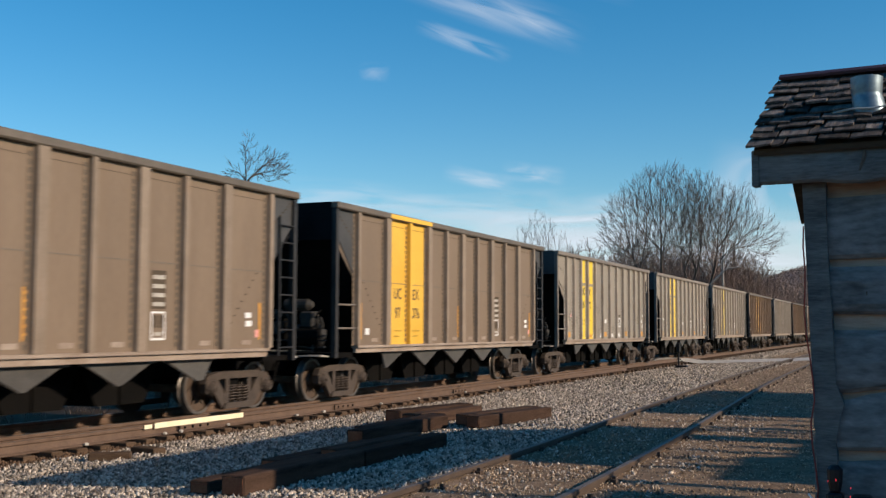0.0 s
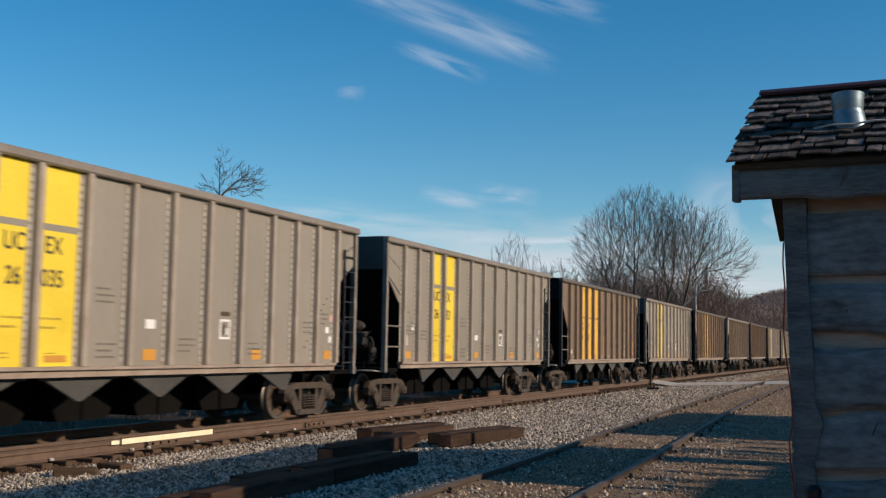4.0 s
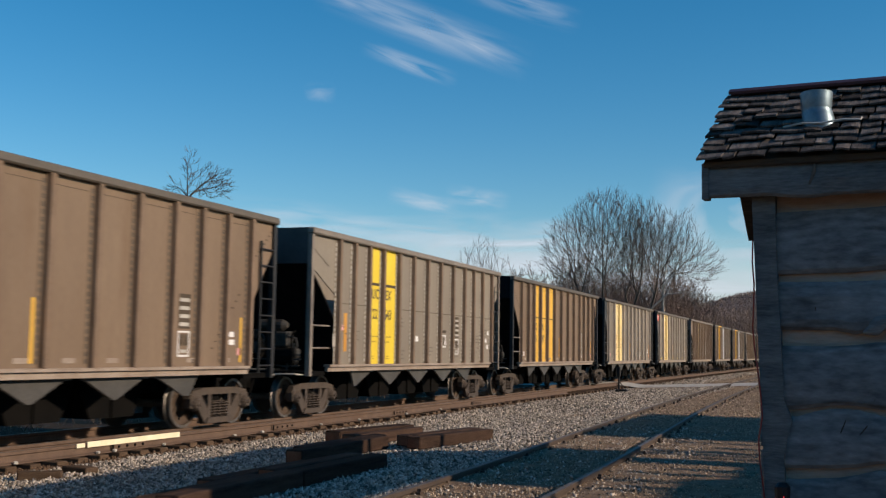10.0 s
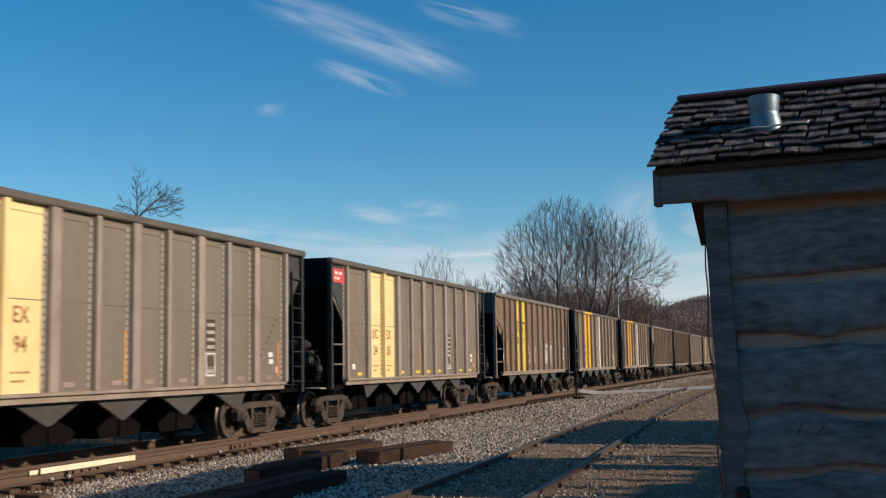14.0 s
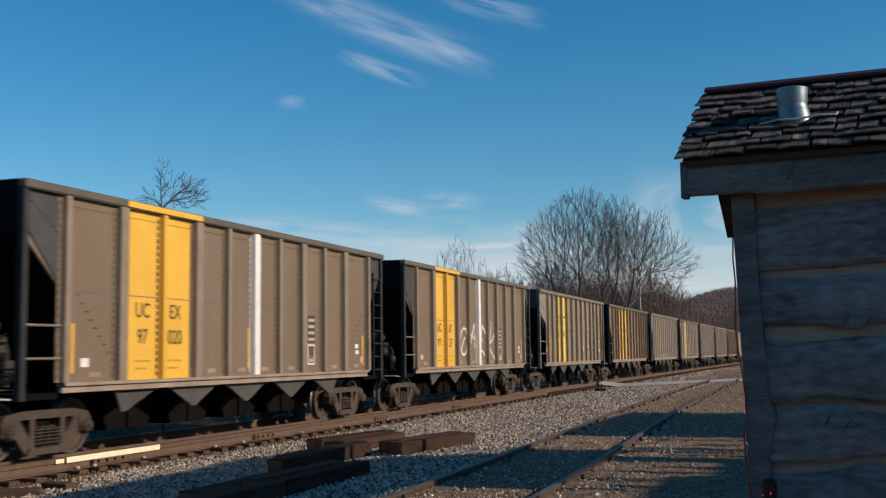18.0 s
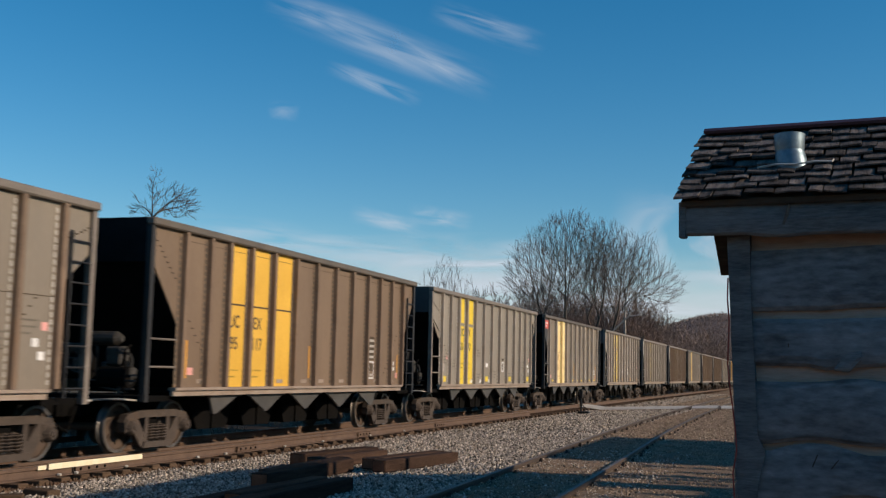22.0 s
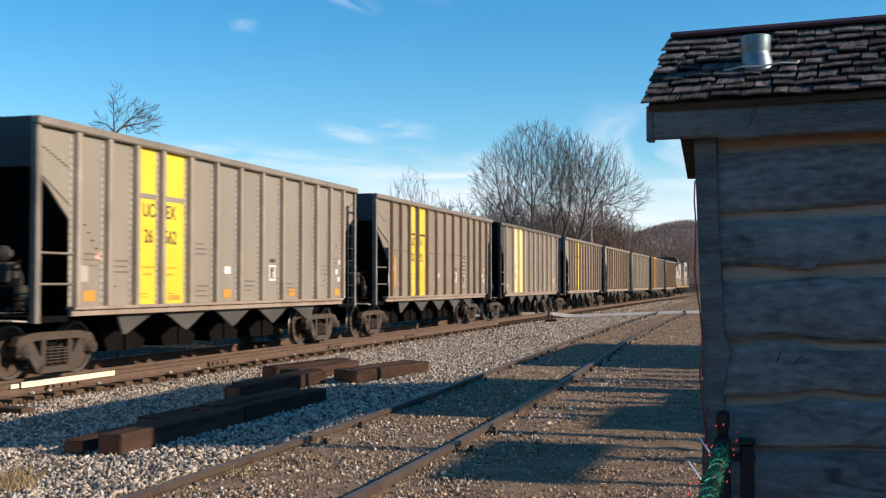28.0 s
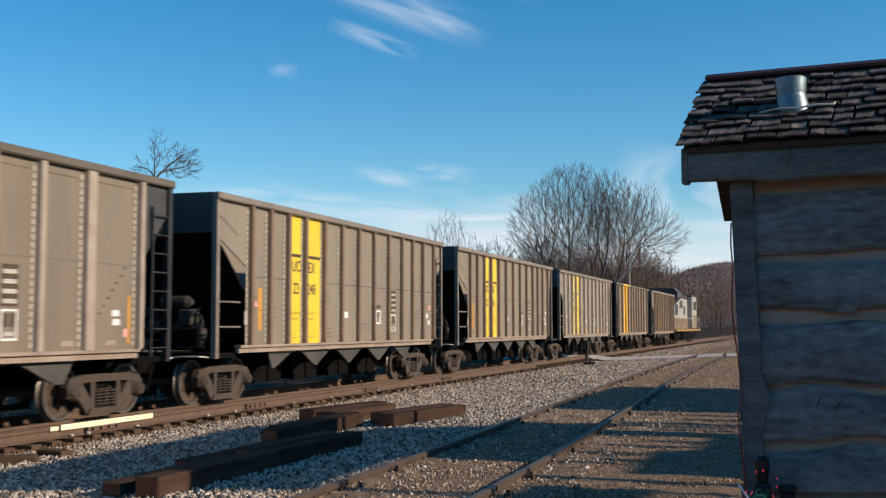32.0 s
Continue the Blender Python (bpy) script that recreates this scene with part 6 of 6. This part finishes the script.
# ---- wooded hill far off
def build_hill(name, label, x0, x1, y, depth, ridge, seed, count, size, lo=0.0, hi=1.0):
    s = Shape()
    nx0, ny0 = 70, 12
    for j in range(ny0 + 1):
        for i in range(nx0 + 1):
            fx, fy = i / nx0, j / ny0
            x = x0 + (x1 - x0) * fx
            h = ridge(fx) * math.sin(fy * math.pi / 2) ** 0.9 + (2.2 * noise.noise((fx * 22, fy * 6, seed)) + 1.2 * noise.noise((fx * 60, fy * 12, seed))) * fy
            s.v.append((x, y + depth * fy, h - 0.5))
    for j in range(ny0):
        for i in range(nx0):
            p = j * (nx0 + 1) + i
            s.f.append((p, p + 1, p + nx0 + 2, p + nx0 + 1))
            s.m.append(0)
    tagged(new(name, s.mesh(name, HILL, True)), label, "hill", kind="structure")
    w = Shape()
    rng = random.Random(seed)
    for _ in range(count):
        fx, fy = rng.uniform(lo, hi), rng.uniform(0.0, 1.0)
        x = x0 + (x1 - x0) * fx
        h = ridge(fx) * math.sin(fy * math.pi / 2) ** 0.9
        c, k = Vector((x, y + depth * fy, h - 0.6)), 0.3 * size * rng.uniform(0.5, 1.2)
        # one slender bare tree: a thin uneven spindle
        tall, lean = k * rng.uniform(9.0, 17.0), rng.uniform(-0.5, 0.5)
        q = [c, c + Vector((k, rng.uniform(-k, k), tall * rng.uniform(0.45, 0.7))), c + Vector((-k * rng.uniform(0.4, 1), 0, tall * rng.uniform(0.4, 0.75))), c + Vector((lean, 0, tall)), c + Vector((0, k, tall * 0.55))]
        w.add(q, [(0, 1, 3), (0, 3, 2), (0, 4, 1), (1, 4, 3), (2, 3, 4), (0, 2, 4)])
    tagged(new("far_woods", w.mesh("far_woods", WOODS, True)), "bare brown woods on the far hillside", "woods", kind="stuff")


build_hill("hill", "low wooded winter hill beyond the tracks", -330, 170, 640, 150, lambda f: 27 * math.exp(-((f - 0.55) / 0.115) ** 2) + 22 + 4 * math.sin(f * 9), 3, 9000, 0.55, 0.42, 0.66)
build_hill("near_rise", "brown wooded rise behind the yard", -170, -26, 250, 70, lambda f: 10 + 3 * math.sin(f * 7 + 1), 8, 1500, 0.7, 0.8, 1.0)


# ---- thin winter cirrus and horizon haze on self-lit sheets, far beyond everything else
def cloud_material(name, density, stretch, seed, veil):
    m = bpy.data.materials.new(name)
    m.use_nodes = True
    t = m.node_tree
    n, link = t.nodes, t.links.new
    n.remove(n["Principled BSDF"])
    coord = n.new("ShaderNodeTexCoord")
    mp = n.new("ShaderNodeMapping")
    mp.inputs["Scale"].default_value = stretch
    mp.inputs["Location"].default_value = (seed * 1.7, seed * 0.7, 0)
    link(coord.outputs["Object"], mp.inputs["Vector"])
    k = n.new("ShaderNodeTexNoise")
    k.inputs["Scale"].default_value = 1.0
    k.inputs["Detail"].default_value = 4
    k.inputs["Roughness"].default_value = 0.5
    k.inputs["Distortion"].default_value = 0.8
    link(mp.outputs[0], k.inputs["Vector"])
    sep = n.new("ShaderNodeSeparateXYZ")
    link(coord.outputs["Object"], sep.inputs[0])
    def op(kind, a, b):
        o = n.new("ShaderNodeMath")
        o.operation = kind
        o.use_clamp = kind in ("SUBTRACT", "MULTIPLY")
        for i, v in enumerate((a, b)):
            if isinstance(v, (int, float)):
                o.inputs[i].default_value = v
            else:
                link(v, o.inputs[i])
        return o.outputs[0]
    fx = op("SUBTRACT", 1.0, op("POWER", op("ABSOLUTE", sep.outputs[0], 0.0), 2.0))
    fy = op("SUBTRACT", 1.0, op("POWER", op("ABSOLUTE", sep.outputs[1], 0.0), 1.6))
    edge = op("POWER", op("MULTIPLY", fx, fy), 1.5)
    cut = n.new("ShaderNodeMapRange")
    cut.inputs[1].default_value, cut.inputs[2].default_value = (0.0, 0.5) if veil else (0.34, 0.68)
    link(k.outputs[0], cut.inputs[0])
    alpha = op("MULTIPLY", op("MULTIPLY", edge, cut.outputs[0]), density)
    # emission stands in for sunlight on the cloud
    em = n.new("ShaderNodeEmission")
    em.inputs[0].default_value = (0.83, 0.895, 1.0, 1)
    em.inputs[1].default_value = 0.85
    tr = n.new("ShaderNodeBsdfTransparent")
    mix = n.new("ShaderNodeMixShader")
    link(alpha, mix.inputs[0])
    link(tr.outputs[0], mix.inputs[1])
    link(em.outputs[0], mix.inputs[2])
    link(mix.outputs[0], n["Material Output"].inputs[0])
    return m


def build_cloud(bearing, height, half_w, half_h, roll, density, stretch, seed, veil=False):
    """A faint self-lit sheet of ice cloud, or of horizon haze with veil; bearing and height in degrees, clockwise from
    the track's heading.
    """
    d = 3600.0
    b, h = radians(bearing), radians(height)
    at = Vector((math.sin(b) * math.cos(h), math.cos(b) * math.cos(h), math.sin(h))) * d
    s = Shape().add([(-1, -1, 0), (1, -1, 0), (1, 1, 0), (-1, 1, 0)], [(0, 1, 2, 3)])
    o = thing("cloud", "thin white wisp of high cirrus cloud", "cloud", group="cirrus clouds", kind="structure", shape=s, material=cloud_material("cirrus_%d" % seed, density, stretch, seed, veil))
    o.matrix_basis = look(at, (0, 0, 0), roll) @ Matrix.Diagonal((d * math.tan(radians(half_w)), d * math.tan(radians(half_h)), 1, 1))
    o.visible_shadow = False
    return o


build_cloud(-21.3, 16.75, 6.0, 1.25, 19, 0.5, (0.8, 1.5, 1), 1)
build_cloud(-18.6, 15.85, 3.0, 0.6, 26, 0.45, (0.8, 1.2, 1), 22)
build_cloud(-24.6, 17.9, 3.6, 0.8, 15, 0.45, (0.8, 1.4, 1), 12)
build_cloud(-22.2, 14.85, 2.7, 0.55, 19, 0.55, (0.8, 1.2, 1), 2)
build_cloud(-16.2, 17.85, 3.2, 0.8, 17, 0.42, (0.8, 1.3, 1), 3)
build_cloud(-26.92, 13.24, 0.9, 0.6, 0, 0.22, (1.0, 1.0, 1), 4)
build_cloud(-21.2, 7.75, 2.2, 0.6, 12, 0.5, (1.0, 1.2, 1), 5)
build_cloud(-18.5, 8.05, 1.8, 0.6, 8, 0.5, (1.0, 1.2, 1), 6)
build_cloud(-23.84, 6.04, 7.66, 1.18, 3, 0.5, (1.6, 2.5, 1), 7)
build_cloud(-17.04, 5.69, 6.19, 1.71, 0, 0.9, (1.3, 2, 1), 8)
build_cloud(-5.03, 6.35, 5.01, 3.24, 10, 1.2, (1.0, 1.3, 1), 9)
build_cloud(-10.66, 4.14, 13.84, 2.21, 0, 1.1, (1.2, 1.8, 1), 10)
build_cloud(-27.97, 6.57, 5.30, 1.30, 4, 0.35, (1.6, 2.4, 1), 11)

# broad low sheet, a haze laid over the sky to whiten the horizon
build_cloud(-12.0, 1.5, 30.0, 5.2, 0, 0.6, (1.0, 0.6, 1), 14, True)

# ---- slabs added out of sight beyond the shed, placed to throw the yard's shadows
def build_shade_slabs():
    c = thing("platform_canopy", "unseen slabs on posts added to shade the yard", "canopy")
    h = 4.2
    reach = h / math.tan(radians(SUN_UP))
    drift = reach * math.cos(radians(SUN_TURN)) / math.sin(radians(SUN_TURN))
    def roof(x0, x1, y0, y1, thick=0.1):
        part("roof_panel", Shape().box(x0 + reach, x1 + reach, y0 + drift, y1 + drift, h, h + thick), SOFFIT, c)
        for x in (x0 + reach + 0.2, x1 + reach - 0.2):
            for y in (y0 + drift + 0.2, y1 + drift - 0.2):
                part("post", Shape().box(x - 0.05, x + 0.05, y - 0.05, y + 0.05, 0, h), TRIM, c)
    roof(-8.85, -4.7, 9.7, 16.3)
    roof(-8.95, -7.9, 16.3, 17.9)
    roof(-4.7, -3.1, 12.6, 17.9)
    roof(-6.4, -4.7, 16.3, 16.9)
    roof(-2.5, -1.45, 8.6, 10.9)
    roof(-4.7, -0.6, 20.9, 29.0)
    roof(-1.7, 0.5, 12.0, 14.4)
    roof(-1.2, 0.5, 14.4, 16.6)
    for y, w, x0, x1 in ((14.8, 0.22, -2.6, 1), (15.5, 0.3, -2.1, 1), (16.4, 0.34, -2.9, 1), (17.35, 0.24, -2.3, 1), (18.3, 0.36, -3.0, 1), (19.25, 0.3, -2.0, 1), (20.2, 0.28, -2.8, 1), (11.45, 0.2, -3.0, 1), (13.2, 0.22, -2.4, 1), (13.9, 0.26, -2.7, 1)):
        part("purlin", Shape().box(x0 + reach, x1 + reach, y + drift - w / 2, y + drift + w / 2, h, h + 0.05), SOFFIT, c)


build_shade_slabs()


# unseen blocks, added to cut skylight and deepen the shade
def build_sky_blocks():
    d = thing("depot_building", "long unseen blocks added to screen skylight from the yard", "building", kind="structure")
    for x0, x1, y0, y1, h in ((12.2, 20.0, -22.0, 60.0, 3.4), (-10.0, 12.2, -62.0, -50.0, 6.0)):
        part("wall", Shape().box(x0, x1, y0, y1, 0, h), TRIM, d)
        part("roof", Shape().prism([(x0 + 0.1, h), (x1 + 0.3, h), ((x0 + x1) / 2 + 2.4, h + 1.2)], "y", y0 - 0.3, y1 + 0.3), SHAKE, d)


build_sky_blocks()


# ---- loose stone and dry grass
stones("ballast_stones", "pale grey crushed ballast stones", 100000, (-11.0, -4.5, 6.5, 30), 0.029, BALLAST, 1,
       lambda x, y: (x < -4.65 - 0.03 * np.maximum(y - 14, 0)))
stones("track_stones", "rust-stained stones along the main track", 16000, (-11.8, -10.92, 8, 40), 0.030, RUST_BED, 5)
stones("yard_gravel", "brown and grey yard gravel", 48000, (-5.2, 0.3, 6.5, 29), 0.014, GRAVEL, 2)
stones("pale_gravel", "scattered pale stones on the yard dirt", 5200, (-5.0, -2.2, 6.5, 24), 0.022, BALLAST, 7)
stones("far_ballast", "pale ballast stones farther along the track", 20000, (-11.0, -5.4, 29, 58.3), 0.038, BALLAST, 3)
stones("distant_gravel", "brown gravel beyond the crossing", 6000, (-9.5, 2, 64, 125), 0.05, GRAVEL, 12)
stones("distant_ballast", "pale ballast beyond the crossing", 4500, (-11.2, -8.2, 64, 125), 0.055, BALLAST, 13)
stones("far_gravel", "brown gravel farther along the yard track", 17000, (-6.8, 1.0, 28, 58.3), 0.028, GRAVEL, 11)


def build_grass(spots, seed):
    rng = random.Random(seed)
    for x, y, n, h in spots:
        s = Shape()
        for _ in range(n):
            px, py = rng.gauss(0, 0.14), rng.gauss(0, 0.2)
            d = Vector((rng.gauss(0, 0.5), rng.gauss(0, 0.5), 1)).normalized() * h * rng.uniform(0.4, 1)
            q = Vector((px, py, 0))
            wv = Vector((rng.uniform(-1, 1), rng.uniform(-1, 1), 0)).normalized() * 0.004
            s.add([q - wv, q + wv, q + d * 0.6 + wv * 0.6 + Vector((0, 0, -0.01)), q + d, q + d * 0.6 - wv * 0.6], [(0, 1, 2, 3, 4)])
        thing("grass_tuft", "dry straw-coloured tuft of grass in the gravel", "grass", kind="stuff", at=pose(x, y, ground_z(x, y) - 0.01), group="dry grass tufts", shape=s, material=GRASS)


build_grass([(-5.9, 7.5, 260, 0.2), (-5.7, 7.1, 220, 0.18), (-6.1, 7.9, 160, 0.15), (-4.25, 8.35, 60, 0.12), (-3.95, 9.2, 50, 0.1), (-4.45, 10.3, 40, 0.1), (-4.2, 7.4, 60, 0.1), (-3.2, 7.2, 60, 0.08)], 4)


# ---- motion of the train
def motions():
    times = [0, 2, 4, 6, 8, 10, 12, 14, 16, 18, 20, 22, 24, 26, 27, 28, 28.5, 29, 29.5, 30, 30.5, 31, 32]
    for k, car in enumerate(cars):
        walk(car, [(t, pose(TRACK_X, train_run(t) + PITCH * k, CAR_Z)) for t in times])
    walk(engine, [(t, pose(TRACK_X, train_run(t) + PITCH * len(CARS) + 0.4, RAIL_Z)) for t in times])
    for truck in trucks_used[:1]:
        for ws in wheelsets:
            y = ws.location.y
            walk(ws, [(t, pose(0, y, 0.457, math.degrees(w), 0, 0)) for t, w in TURN_ROWS])
    # all other trucks roll alike
    for truck in trucks_used[1:]:
        kids = [o for o in truck.children if o.name.startswith("wheelset")]
        for o, ws in zip(sorted(kids, key=lambda o: o.matrix_basis.translation.y), sorted(wheelsets, key=lambda o: o.location.y)):
            o.rotation_mode = "QUATERNION"
            o.animation_data_create()
            o.animation_data.action = ws.animation_data.action
            o.animation_data.action_slot = ws.animation_data.action_slot


motions()
